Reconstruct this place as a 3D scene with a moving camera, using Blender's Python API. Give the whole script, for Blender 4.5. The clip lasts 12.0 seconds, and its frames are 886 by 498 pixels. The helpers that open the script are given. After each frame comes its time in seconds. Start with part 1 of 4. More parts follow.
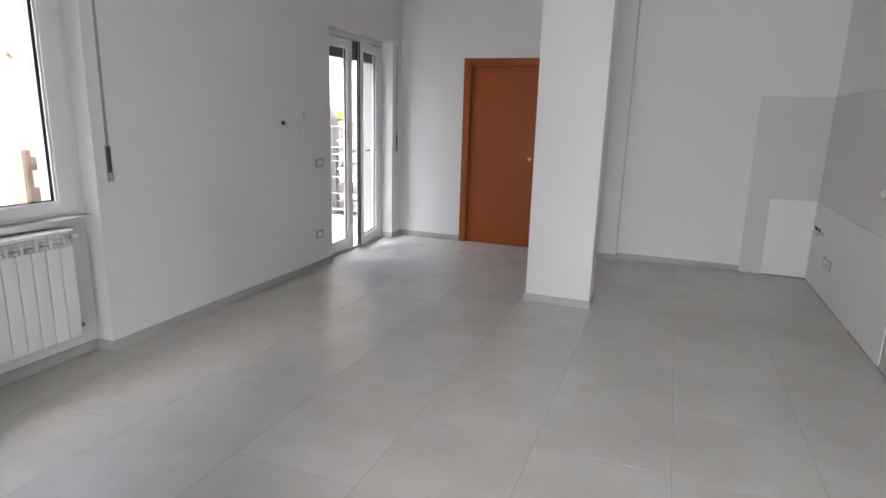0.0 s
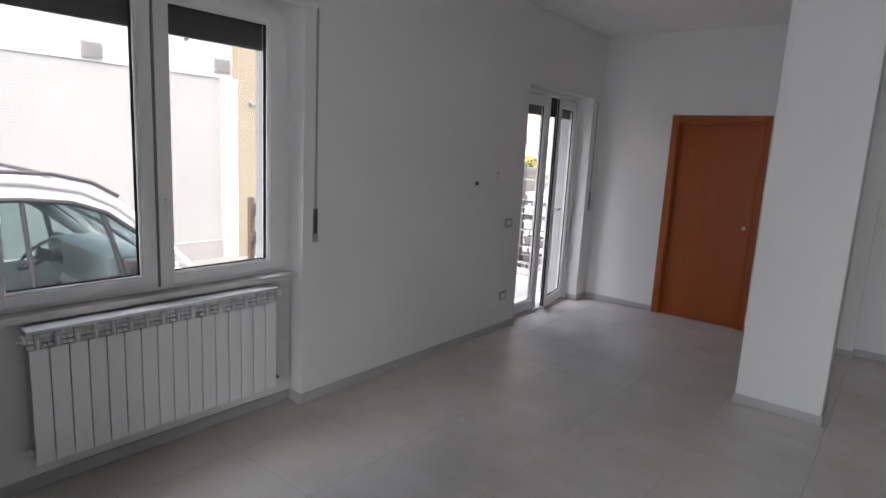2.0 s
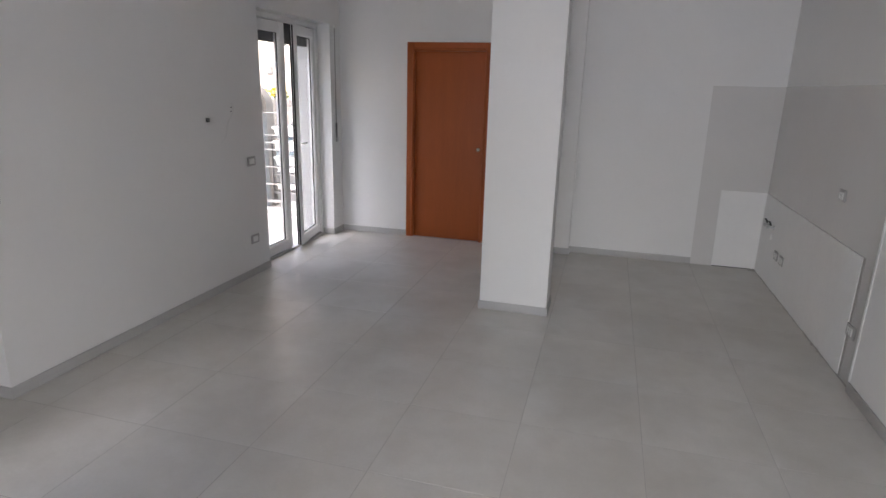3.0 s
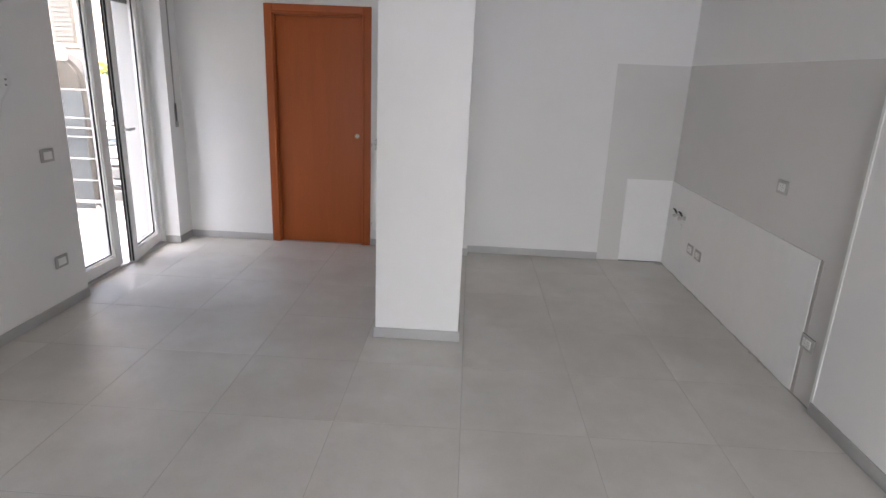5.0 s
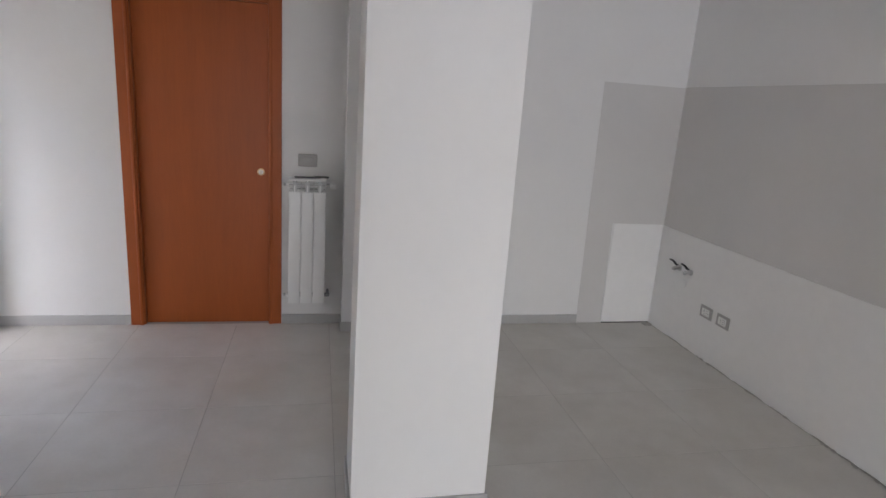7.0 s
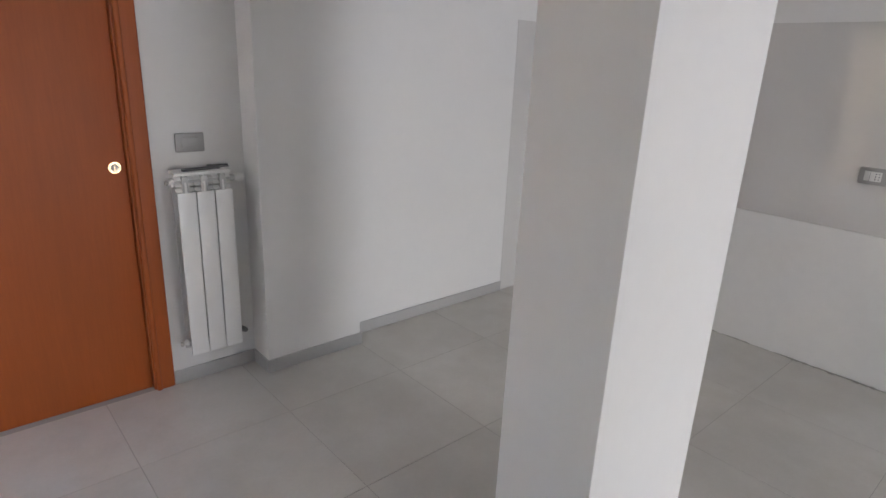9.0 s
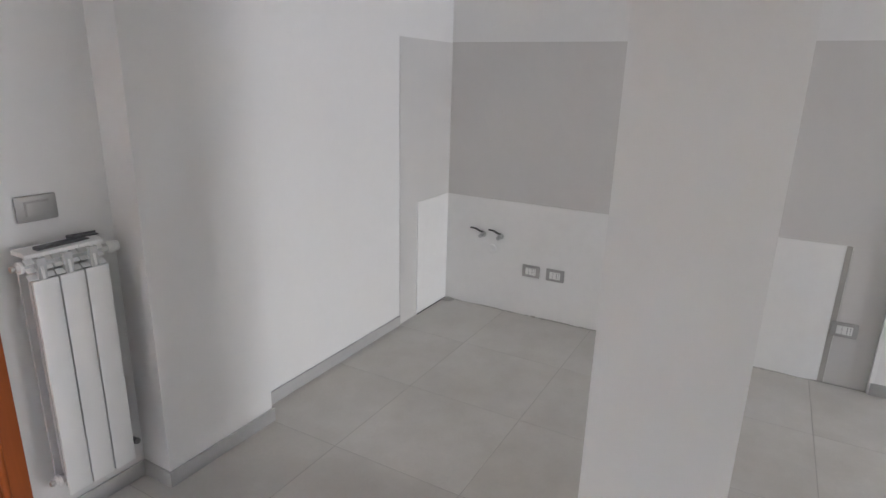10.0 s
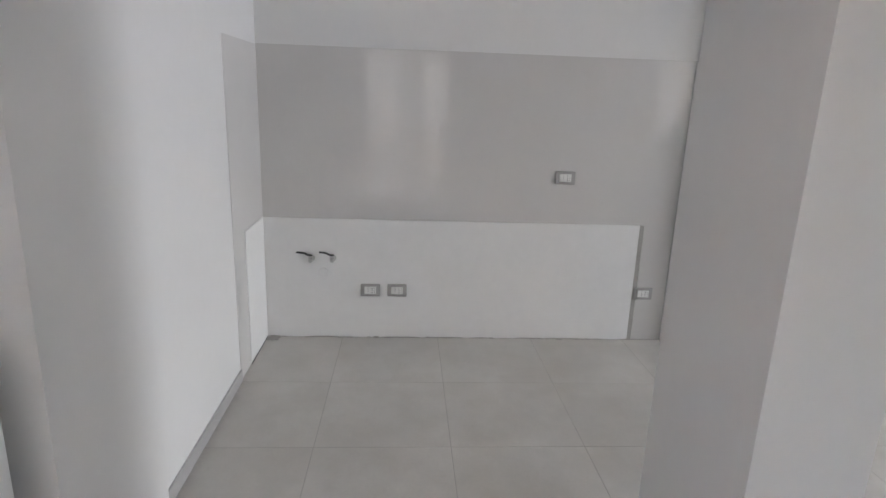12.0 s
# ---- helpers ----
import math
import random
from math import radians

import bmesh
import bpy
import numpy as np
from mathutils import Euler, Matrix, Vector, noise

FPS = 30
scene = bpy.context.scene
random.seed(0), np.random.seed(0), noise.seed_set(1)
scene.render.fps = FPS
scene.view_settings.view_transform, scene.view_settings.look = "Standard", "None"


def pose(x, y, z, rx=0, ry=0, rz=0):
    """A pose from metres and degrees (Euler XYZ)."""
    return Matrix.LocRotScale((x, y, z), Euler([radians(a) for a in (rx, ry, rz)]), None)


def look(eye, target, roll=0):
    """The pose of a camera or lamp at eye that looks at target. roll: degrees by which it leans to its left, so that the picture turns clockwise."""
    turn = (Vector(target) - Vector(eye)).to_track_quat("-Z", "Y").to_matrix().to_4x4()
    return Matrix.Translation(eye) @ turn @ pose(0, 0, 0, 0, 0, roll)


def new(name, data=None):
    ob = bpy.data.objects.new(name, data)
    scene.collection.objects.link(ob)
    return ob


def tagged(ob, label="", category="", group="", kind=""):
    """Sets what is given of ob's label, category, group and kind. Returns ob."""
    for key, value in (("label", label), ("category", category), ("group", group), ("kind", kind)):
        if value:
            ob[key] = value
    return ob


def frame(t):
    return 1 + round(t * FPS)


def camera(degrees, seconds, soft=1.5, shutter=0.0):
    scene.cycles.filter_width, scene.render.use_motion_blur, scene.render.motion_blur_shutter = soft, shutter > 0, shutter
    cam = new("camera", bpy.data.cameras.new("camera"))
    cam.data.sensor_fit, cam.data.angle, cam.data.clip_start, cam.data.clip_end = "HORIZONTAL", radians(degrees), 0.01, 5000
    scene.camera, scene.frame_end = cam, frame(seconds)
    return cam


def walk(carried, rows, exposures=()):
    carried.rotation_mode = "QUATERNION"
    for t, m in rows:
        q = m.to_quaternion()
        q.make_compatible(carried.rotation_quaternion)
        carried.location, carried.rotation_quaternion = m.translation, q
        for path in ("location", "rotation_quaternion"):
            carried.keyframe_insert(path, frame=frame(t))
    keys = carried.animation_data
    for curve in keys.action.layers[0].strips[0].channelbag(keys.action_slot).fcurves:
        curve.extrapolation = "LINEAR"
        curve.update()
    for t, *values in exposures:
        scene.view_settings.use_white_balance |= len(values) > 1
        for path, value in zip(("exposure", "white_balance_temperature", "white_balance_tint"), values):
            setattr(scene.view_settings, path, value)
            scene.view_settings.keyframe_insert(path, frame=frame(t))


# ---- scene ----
cam = camera(74.2, 12.0)
PATH = [
    (0, (3.105, 0.103, 1.485), (2.409, 1.925, 1.039), 1.6),
    (0.5, (3.053, 0.144, 1.469), (2.253, 1.922, 1.022), 1.8),
    (1, (3.005, 0.177, 1.48), (1.924, 1.825, 1.14), 1.1),
    (1.5, (2.914, 0.226, 1.558), (1.579, 1.698, 1.328), 2.5),
    (2, (2.869, 0.319, 1.672), (1.645, 1.863, 1.328), 3.0),
    (2.5, (2.907, 0.413, 1.676), (2.086, 2.163, 1.163), 1.6),
    (3, (2.946, 0.454, 1.675), (2.437, 2.313, 1.14), 1.5),
    (3.5, (2.956, 0.544, 1.642), (2.719, 2.43, 1.019), 2.2),
    (5.5, (2.426, 1.714, 1.604), (2.359, 3.64, 1.069), 2.5),
    (6, (2.259, 2.078, 1.623), (2.082, 4.007, 1.124), 1.6),
    (6.5, (2.137, 2.449, 1.576), (2.274, 4.383, 1.086), 2.7),
    (8.5, (1.225, 3.806, 1.468), (2.147, 5.497, 0.927), 3.8),
    (9, (1.039, 4.096, 1.486), (2.309, 5.516, 0.877), 2.6),
    (9.5, (0.921, 4.393, 1.47), (2.434, 5.536, 0.836), 2.8),
    (10, (0.952, 4.741, 1.532), (2.633, 5.667, 0.969), 1.6),
    (10.5, (0.932, 5.042, 1.572), (2.782, 5.549, 1.005), 1.6),
    (11, (0.92, 5.334, 1.491), (2.836, 5.62, 0.998), 2.8),
    (11.5, (0.962, 5.583, 1.478), (2.907, 5.705, 1.028), 3.5),
    (12, (0.968, 5.797, 1.502), (2.898, 5.665, 0.997), 2.1),
]
walk(cam, [(t, look(eye, target, roll)) for t, eye, target, roll in PATH], exposures=[(0.0, 3.56, 6640, 15), (0.5, 3.51, 6610, 15), (1.0, 3.41, 6560, 15), (1.5, 3.1, 6490, 15), (2.0, 2.74, 6540, 16), (2.5, 2.75, 6690, 17), (3.0, 3.25, 6690, 17), (3.5, 3.73, 6610, 16), (5.5, 3.61, 6740, 17), (6.5, 3.54, 6740, 17), (8.5, 3.72, 6740, 17), (9.5, 3.93, 6690, 16), (10.5, 4.06, 6640, 16), (12.0, 4.06, 6580, 15)])

# ---- world and lights ----
world = bpy.data.worlds.new("overcast_sky")
scene.world = world
world.use_nodes = True
wn = world.node_tree
sky = wn.nodes.new("ShaderNodeTexSky")
sky.sky_type = "NISHITA"
sky.sun_disc = False
sky.sun_elevation = radians(65)
sky.sun_rotation = radians(145)
sky.dust_density = 6.0
sky.air_density = 1.5
wn.links.new(sky.outputs[0], wn.nodes["Background"].inputs[0])
wn.nodes["Background"].inputs[1].default_value = 0.15

sun_data = bpy.data.lights.new("sun", "SUN")
sun_data.energy, sun_data.angle, sun_data.color = 1.25, radians(100), (1.0, 0.98, 0.955)
sun = new("sun", sun_data)
sun.matrix_world = look((2.9, -4.2, 10), (0, 0, 0))

# area lamp added for daylight from the south; its opening is unseen, assumed
day_data = bpy.data.lights.new("south_daylight", "AREA")
day_data.shape, day_data.size, day_data.size_y = "RECTANGLE", 1.8, 2.15
day_data.spread = radians(115)
day_data.energy, day_data.color = 5.8, (0.80, 0.90, 1.0)
day = new("south_daylight", day_data)
day.matrix_world = look((2.90, -2.80, 1.30), (3.05, 0, 0.25))


# ---- materials ----
def material(name, colour, rough=0.6, metal=0.0, grain=0.0, scale=40.0, stain=0.0, stain_scale=2.0, bump=0.0, bump_scale=120.0, coat=0.0, per_piece=0.0, stretch=(1, 1, 1), dark=0.6, cloud=0.0, spread=(0.35, 0.75), gloss=0.5):
    m = bpy.data.materials.new(name)
    m.use_nodes = True
    nt = m.node_tree
    bsdf = nt.nodes["Principled BSDF"]
    bsdf.inputs["Roughness"].default_value = rough
    bsdf.inputs["Metallic"].default_value = metal
    bsdf.inputs["Specular IOR Level"].default_value = gloss
    bsdf.inputs["Coat Weight"].default_value = coat
    bsdf.inputs["Coat Roughness"].default_value = 0.15
    geo = nt.nodes.new("ShaderNodeNewGeometry")
    mapping = nt.nodes.new("ShaderNodeMapping")
    mapping.inputs["Scale"].default_value = stretch
    nt.links.new(geo.outputs["Position"], mapping.inputs["Vector"])
    out = None

    def mixed(before, factor, tint):
        mix = nt.nodes.new("ShaderNodeMix")
        mix.data_type = "RGBA"
        if before is None:
            mix.inputs["A"].default_value = (*colour, 1)
        else:
            nt.links.new(before, mix.inputs["A"])
        mix.inputs["B"].default_value = (*tint, 1)
        nt.links.new(factor, mix.inputs["Factor"])
        return mix.outputs["Result"]

    def noise_factor(size, amount, low=0.35, high=0.75, detail=6.0, rnd=False):
        n = nt.nodes.new("ShaderNodeTexNoise")
        n.inputs["Scale"].default_value = size
        n.inputs["Detail"].default_value = detail
        n.inputs["Roughness"].default_value = 0.6
        vec = mapping.outputs[0]
        if rnd:
            info = nt.nodes.new("ShaderNodeObjectInfo")
            shift = nt.nodes.new("ShaderNodeVectorMath")
            shift.operation = "MULTIPLY_ADD"
            nt.links.new(info.outputs["Random"], shift.inputs[0])
            shift.inputs[1].default_value = (31.0, 17.0, 23.0)
            nt.links.new(mapping.outputs[0], shift.inputs[2])
            vec = shift.outputs[0]
        nt.links.new(vec, n.inputs["Vector"])
        r = nt.nodes.new("ShaderNodeMapRange")
        r.inputs["From Min"].default_value, r.inputs["From Max"].default_value = low, high
        r.inputs["To Max"].default_value = amount
        nt.links.new(n.outputs["Fac"], r.inputs["Value"])
        return r.outputs[0]

    darker = tuple(c * d for c, d in zip(colour, dark if isinstance(dark, tuple) else (dark,) * 3))
    if stain:
        out = mixed(out, noise_factor(stain_scale, stain, *spread, rnd=per_piece > 0), darker)
    if cloud:
        out = mixed(out, noise_factor(1.15, cloud, 0.42, 0.66, 4.0), darker)
        out = mixed(out, noise_factor(5.5, cloud * 0.5, 0.45, 0.70, 5.0, rnd=True), darker)
    if grain:
        out = mixed(out, noise_factor(scale, grain, 0.3, 0.7), tuple(c * 0.55 for c in colour))
    if per_piece:
        info = nt.nodes.new("ShaderNodeObjectInfo")
        amount = nt.nodes.new("ShaderNodeMath")
        amount.operation = "MULTIPLY"
        amount.inputs[1].default_value = per_piece
        nt.links.new(info.outputs["Random"], amount.inputs[0])
        out = mixed(out, amount.outputs[0], tuple(c * 0.7 for c in colour))
    if out is None:
        bsdf.inputs["Base Color"].default_value = (*colour, 1)
    else:
        nt.links.new(out, bsdf.inputs["Base Color"])
    if bump:
        n = nt.nodes.new("ShaderNodeTexNoise")
        n.inputs["Scale"].default_value = bump_scale
        n.inputs["Detail"].default_value = 4.0
        nt.links.new(mapping.outputs[0], n.inputs["Vector"])
        b = nt.nodes.new("ShaderNodeBump")
        b.inputs["Strength"].default_value = bump
        b.inputs["Distance"].default_value = 0.004
        nt.links.new(n.outputs["Fac"], b.inputs["Height"])
        nt.links.new(b.outputs[0], bsdf.inputs["Normal"])
    return m


M_WALL = material("white_wall_paint", (0.78, 0.775, 0.765), 0.75, grain=0.03, scale=25, stain=0.09, stain_scale=1.3, bump=0.04, bump_scale=220)
M_CEIL = material("white_ceiling_paint", (0.8, 0.795, 0.785), 0.85, stain=0.05, stain_scale=0.8, bump=0.2, bump_scale=140)
M_PLASTER = material("raw_white_plaster", (0.83, 0.825, 0.815), 0.9, grain=0.06, scale=18, stain=0.10, stain_scale=2.6, bump=0.16, bump_scale=45)
M_ENAMEL = material("grey_gloss_enamel", (0.655, 0.64, 0.625), 0.055, grain=0.03, scale=30, stain=0.12, stain_scale=1.6, bump=0.05, bump_scale=30)
M_SATIN = material("grey_satin_enamel", (0.635, 0.622, 0.607), 0.5, grain=0.03, scale=30, stain=0.12, stain_scale=1.6, bump=0.05, bump_scale=30)
M_TILE = material("grey_porcelain_tile", (0.640, 0.617, 0.580), 0.36, grain=0.12, scale=60, stain=0.26, stain_scale=1.9, cloud=0.44, bump=0.06, bump_scale=90, per_piece=0.10, dark=(0.66, 0.635, 0.60), spread=(0.40, 0.64), gloss=0.65)
M_GROUT = material("grey_grout", (0.42, 0.40, 0.375), 0.9, grain=0.1, scale=80, bump=0.3)
M_SKIRT = material("grey_tile_skirting", (0.45, 0.445, 0.44), 0.42, grain=0.06, scale=60, stain=0.15, stain_scale=4)
M_WOOD = material("cherry_veneer", (0.40, 0.088, 0.0135), 0.52, grain=0.24, scale=14, stain=0.62, stain_scale=0.8, bump=0.04, bump_scale=60, stretch=(9, 9, 0.6), dark=0.72)
M_PVC = material("white_pvc", (0.80, 0.80, 0.79), 0.32, stain=0.05, stain_scale=6)
M_GASKET = material("black_rubber", (0.012, 0.012, 0.013), 0.6, stain=0.2, stain_scale=20)
M_RAD = material("white_radiator_enamel", (0.82, 0.82, 0.81), 0.3, stain=0.04, stain_scale=7)
M_RADTOP = material("glossy_white_enamel", (0.86, 0.86, 0.86), 0.16, stain=0.04, stain_scale=7, gloss=0.8)
# radiator enamel darkened for the shade between and behind the plates
M_RADSHADE = material("shaded_radiator_enamel", (0.55, 0.55, 0.55), 0.45, stain=0.1, stain_scale=9)
M_STEEL = material("brushed_steel", (0.55, 0.55, 0.54), 0.35, 0.9, grain=0.1, scale=60)
M_BRASS = material("polished_brass", (0.80, 0.52, 0.30), 0.25, 1.0, stain=0.1, stain_scale=30)
M_SILVER = material("silver_plastic", (0.40, 0.39, 0.38), 0.38, 0.2, stain=0.08, stain_scale=30)
M_WHITEP = material("white_plastic", (0.78, 0.78, 0.76), 0.35, stain=0.05, stain_scale=30)
M_BLACKP = material("black_lever_grip", (0.008, 0.008, 0.009), 0.6, stain=0.2, stain_scale=30)
M_DARKP = material("dark_grey_plastic", (0.05, 0.05, 0.055), 0.5, stain=0.2, stain_scale=30)
M_MIDP = material("grey_plastic", (0.22, 0.22, 0.22), 0.45, stain=0.2, stain_scale=30)
M_BELT = material("grey_woven_belt", (0.40, 0.39, 0.37), 0.85, grain=0.3, scale=300, stain=0.1, stain_scale=8)
M_SLAT = material("dark_shutter_slat", (0.085, 0.083, 0.084), 0.55, stain=0.15, stain_scale=8)
M_STONE = material("pale_marble_sill", (0.66, 0.65, 0.63), 0.35, grain=0.08, scale=25, stain=0.15, stain_scale=5)
M_PAPER = material("white_paper", (0.88, 0.88, 0.87), 0.8, stain=0.06, stain_scale=12)
M_FACADE = material("white_facade_render", (0.40, 0.397, 0.388), 0.9, grain=0.05, scale=12, stain=0.15, stain_scale=0.6, bump=0.3, bump_scale=50)
M_FACADE_G = material("pale_grey_render", (0.30, 0.297, 0.287), 0.9, grain=0.05, scale=12, stain=0.15, stain_scale=0.6, bump=0.3, bump_scale=50)
M_BEIGE = material("cream_render", (0.27, 0.228, 0.165), 0.9, grain=0.05, scale=12, stain=0.12, stain_scale=0.7, bump=0.3, bump_scale=50)
M_PINK = material("pale_pink_render", (0.60, 0.53, 0.47), 0.9, grain=0.05, scale=12, stain=0.12, stain_scale=0.7, bump=0.3, bump_scale=50)
M_GREYB = material("grey_building_render", (0.15, 0.142, 0.135), 0.9, grain=0.1, scale=12, stain=0.2, stain_scale=0.7, bump=0.3, bump_scale=50)
M_ASPHALT = material("yard_concrete", (0.19, 0.186, 0.18), 0.9, grain=0.4, scale=90, stain=0.3, stain_scale=0.9, bump=0.6, bump_scale=200)
M_PAVING = material("terrace_paving", (0.35, 0.346, 0.338), 0.6, grain=0.1, scale=30, stain=0.15, stain_scale=2)
M_RUBBLE = material("stone_plinth", (0.32, 0.31, 0.30), 0.85, grain=0.5, scale=9, stain=0.4, stain_scale=5, bump=0.6, bump_scale=20)
M_RAIL = material("grey_painted_rail", (0.55, 0.54, 0.53), 0.5, 0.3, stain=0.15, stain_scale=8)
M_SLATWOOD = material("weathered_brown_slat", (0.10, 0.075, 0.06), 0.75, grain=0.3, scale=12, stain=0.3, stain_scale=4, stretch=(1, 0.3, 4))
M_CARW = material("white_car_paint", (0.56, 0.56, 0.565), 0.25, coat=0.6, stain=0.04, stain_scale=3)
M_TRIM = material("grey_window_trim", (0.035, 0.038, 0.042), 0.5, stain=0.2, stain_scale=20)
M_TYRE = material("tyre_rubber", (0.02, 0.02, 0.02), 0.85, grain=0.2, scale=60)
M_CARIN = material("grey_car_interior", (0.22, 0.24, 0.25), 0.7, stain=0.2, stain_scale=6)
M_TARP = material("grey_tarpaulin", (0.062, 0.057, 0.052), 0.6, grain=0.1, scale=12, stain=0.3, stain_scale=2.0, bump=0.3, bump_scale=6)
M_SCREEN = material("blue_grey_sheet", (0.085, 0.097, 0.107), 0.5, grain=0.1, scale=12, stain=0.2, stain_scale=2.5)
M_YELLOW = material("yellow_blossom", (0.60, 0.43, 0.05), 0.7, stain=0.3, stain_scale=30)
M_VENT = material("pale_grey_vent", (0.20, 0.20, 0.197), 0.6, stain=0.1, stain_scale=8)
M_NOTICE = material("weathered_notice", (0.36, 0.35, 0.335), 0.8, stain=0.1, stain_scale=12)
# reveal white taken down to grey so the outer reveals look less lit
M_REVEAL = material("dimmed_reveal_render", (0.43, 0.425, 0.418), 0.85, grain=0.06, scale=20, stain=0.12, stain_scale=2.0, bump=0.2, bump_scale=60)
M_ZINC = material("dull_zinc", (0.16, 0.16, 0.165), 0.5, 0.5, stain=0.3, stain_scale=40)
M_LEAF = material("green_leaves", (0.07, 0.11, 0.04), 0.7, stain=0.4, stain_scale=30)


def glass_material(name, tint, gloss):
    m = bpy.data.materials.new(name)
    m.use_nodes = True
    nt = m.node_tree
    nt.nodes.remove(nt.nodes["Principled BSDF"])
    clear = nt.nodes.new("ShaderNodeBsdfTransparent")
    clear.inputs[0].default_value = (*tint, 1)
    shine = nt.nodes.new("ShaderNodeBsdfGlossy")
    shine.inputs["Roughness"].default_value = 0.02
    weight = nt.nodes.new("ShaderNodeLayerWeight")
    power = nt.nodes.new("ShaderNodeMath")
    power.operation = "POWER"
    power.inputs[1].default_value = 5.0
    nt.links.new(weight.outputs["Facing"], power.inputs[0])
    fres = nt.nodes.new("ShaderNodeMath")
    fres.operation = "MULTIPLY_ADD"
    fres.inputs[1].default_value = 0.6
    fres.inputs[2].default_value = gloss
    nt.links.new(power.outputs[0], fres.inputs[0])
    mix = nt.nodes.new("ShaderNodeMixShader")
    nt.links.new(fres.outputs[0], mix.inputs[0])
    nt.links.new(clear.outputs[0], mix.inputs[1])
    nt.links.new(shine.outputs[0], mix.inputs[2])
    nt.links.new(mix.outputs[0], nt.nodes["Material Output"].inputs[0])
    return m


M_GLASS = glass_material("window_glass", (0.88, 0.89, 0.885), 0.03)
M_CARGLASS = glass_material("green_car_glass", (0.76, 0.83, 0.83), 0.04)


# ---- mesh helpers ----
def box(bm, x0, x1, y0, y1, z0, z1, bevel=0.0, m=None):
    mat = Matrix.LocRotScale(((x0 + x1) / 2, (y0 + y1) / 2, (z0 + z1) / 2), None, (abs(x1 - x0), abs(y1 - y0), abs(z1 - z0)))
    made = bmesh.ops.create_cube(bm, size=1, matrix=(m @ mat) if m else mat)["verts"]
    if bevel:
        edges = {e for v in made for e in v.link_edges}
        bmesh.ops.bevel(bm, geom=list(edges), offset=bevel, segments=2, profile=0.6, affect="EDGES")
    return bm


def boxes(*rows, bevel=0.0):
    bm = bmesh.new()
    for r in rows:
        box(bm, *r, bevel=bevel)
    return bm


def rod(bm, a, b, r, r2=None, n=14):
    a, b = Vector(a), Vector(b)
    d = b - a
    m = Matrix.Translation((a + b) / 2) @ d.to_track_quat("Z", "Y").to_matrix().to_4x4()
    bmesh.ops.create_cone(bm, cap_ends=True, segments=n, radius1=r, radius2=r if r2 is None else r2, depth=d.length, matrix=m)
    return bm


def prism(bm, outline, axis, lo, hi):
    """A closed outline of two coordinates, pushed along an axis."""
    def place(u, v, w):
        return (w, u, v) if axis == "x" else ((u, w, v) if axis == "y" else (u, v, w))
    low = [bm.verts.new(place(u, v, lo)) for u, v in outline]
    high = [bm.verts.new(place(u, v, hi)) for u, v in outline]
    bm.faces.new(low)
    bm.faces.new(high[::-1])
    for i in range(len(outline)):
        j = (i + 1) % len(outline)
        bm.faces.new((low[j], low[i], high[i], high[j]))
    bmesh.ops.recalc_face_normals(bm, faces=bm.faces)
    return bm


def ring(bm, x0, x1, y0, y1, z0, z1, w, bottom=True, bevel=0.004):
    """A rectangular frame that stands in a plane of constant x."""
    box(bm, x0, x1, y0, y0 + w, z0, z1, bevel)
    box(bm, x0, x1, y1 - w, y1, z0, z1, bevel)
    box(bm, x0 + 0.001, x1 - 0.001, y0 + w - 0.002, y1 - w + 0.002, z1 - w, z1 - 0.001, bevel)
    if bottom:
        box(bm, x0 + 0.001, x1 - 0.001, y0 + w - 0.002, y1 - w + 0.002, z0 + 0.001, z0 + w, bevel)
    return bm


def smooth(me, angle=40):
    for p in me.polygons:
        p.use_smooth = True
    me.set_sharp_from_angle(angle=radians(angle))


def meshed(name, bm, mat, soft=True):
    me = bpy.data.meshes.new(name)
    bm.to_mesh(me)
    bm.free()
    me.materials.append(mat)
    if soft:
        smooth(me)
    return me


def part(name, bm, mat, parent, label=""):
    ob = new(name, meshed(name, bm, mat))
    ob.parent = parent
    if label:
        ob["label"] = label
    return ob


def thing(name, label, category, at=(0, 0, 0), group="", turn=0.0):
    ob = new(name)
    ob.empty_display_size = 0.1
    ob.matrix_world = Matrix.Translation(at) @ Matrix.Rotation(turn, 4, "Z")
    return tagged(ob, label, category, group)


def solid(name, bm, mat, label, category, kind="structure", group=""):
    return tagged(new(name, meshed(name, bm, mat)), label, category, group, kind)


CEIL = 2.95
SOUTH = -2.7
EAST = 4.467       # kitchen stretch of the east wall
EAST_S = 4.440     # plastered stretch further south
NORTH_W = 6.695    # behind the door and the small radiator
NORTH_E = 6.648    # kitchen stretch of the north wall

# ---- large structure ----
bm = bmesh.new()
prism(bm, [(-60, -0.76), (-7.6, -0.76), (-4.6, -0.42), (60, -0.42), (60, -1.1), (-60, -1.1)], "y", -60, 60)
solid("ground", bm, M_ASPHALT, "pale worn concrete yard falling away from the flat", "ground")
floor = solid("floor", boxes((-0.13, EAST + 0.1, SOUTH - 0.3, 6.8, -0.15, -0.0013)), M_GROUT, "grey porcelain tiled floor with thin grey joints", "floor")
ceiling = solid("ceiling", boxes((-0.48, EAST + 0.3, SOUTH - 0.3, 7.0, CEIL, CEIL + 0.2)), M_CEIL, "plain white painted ceiling", "ceiling")

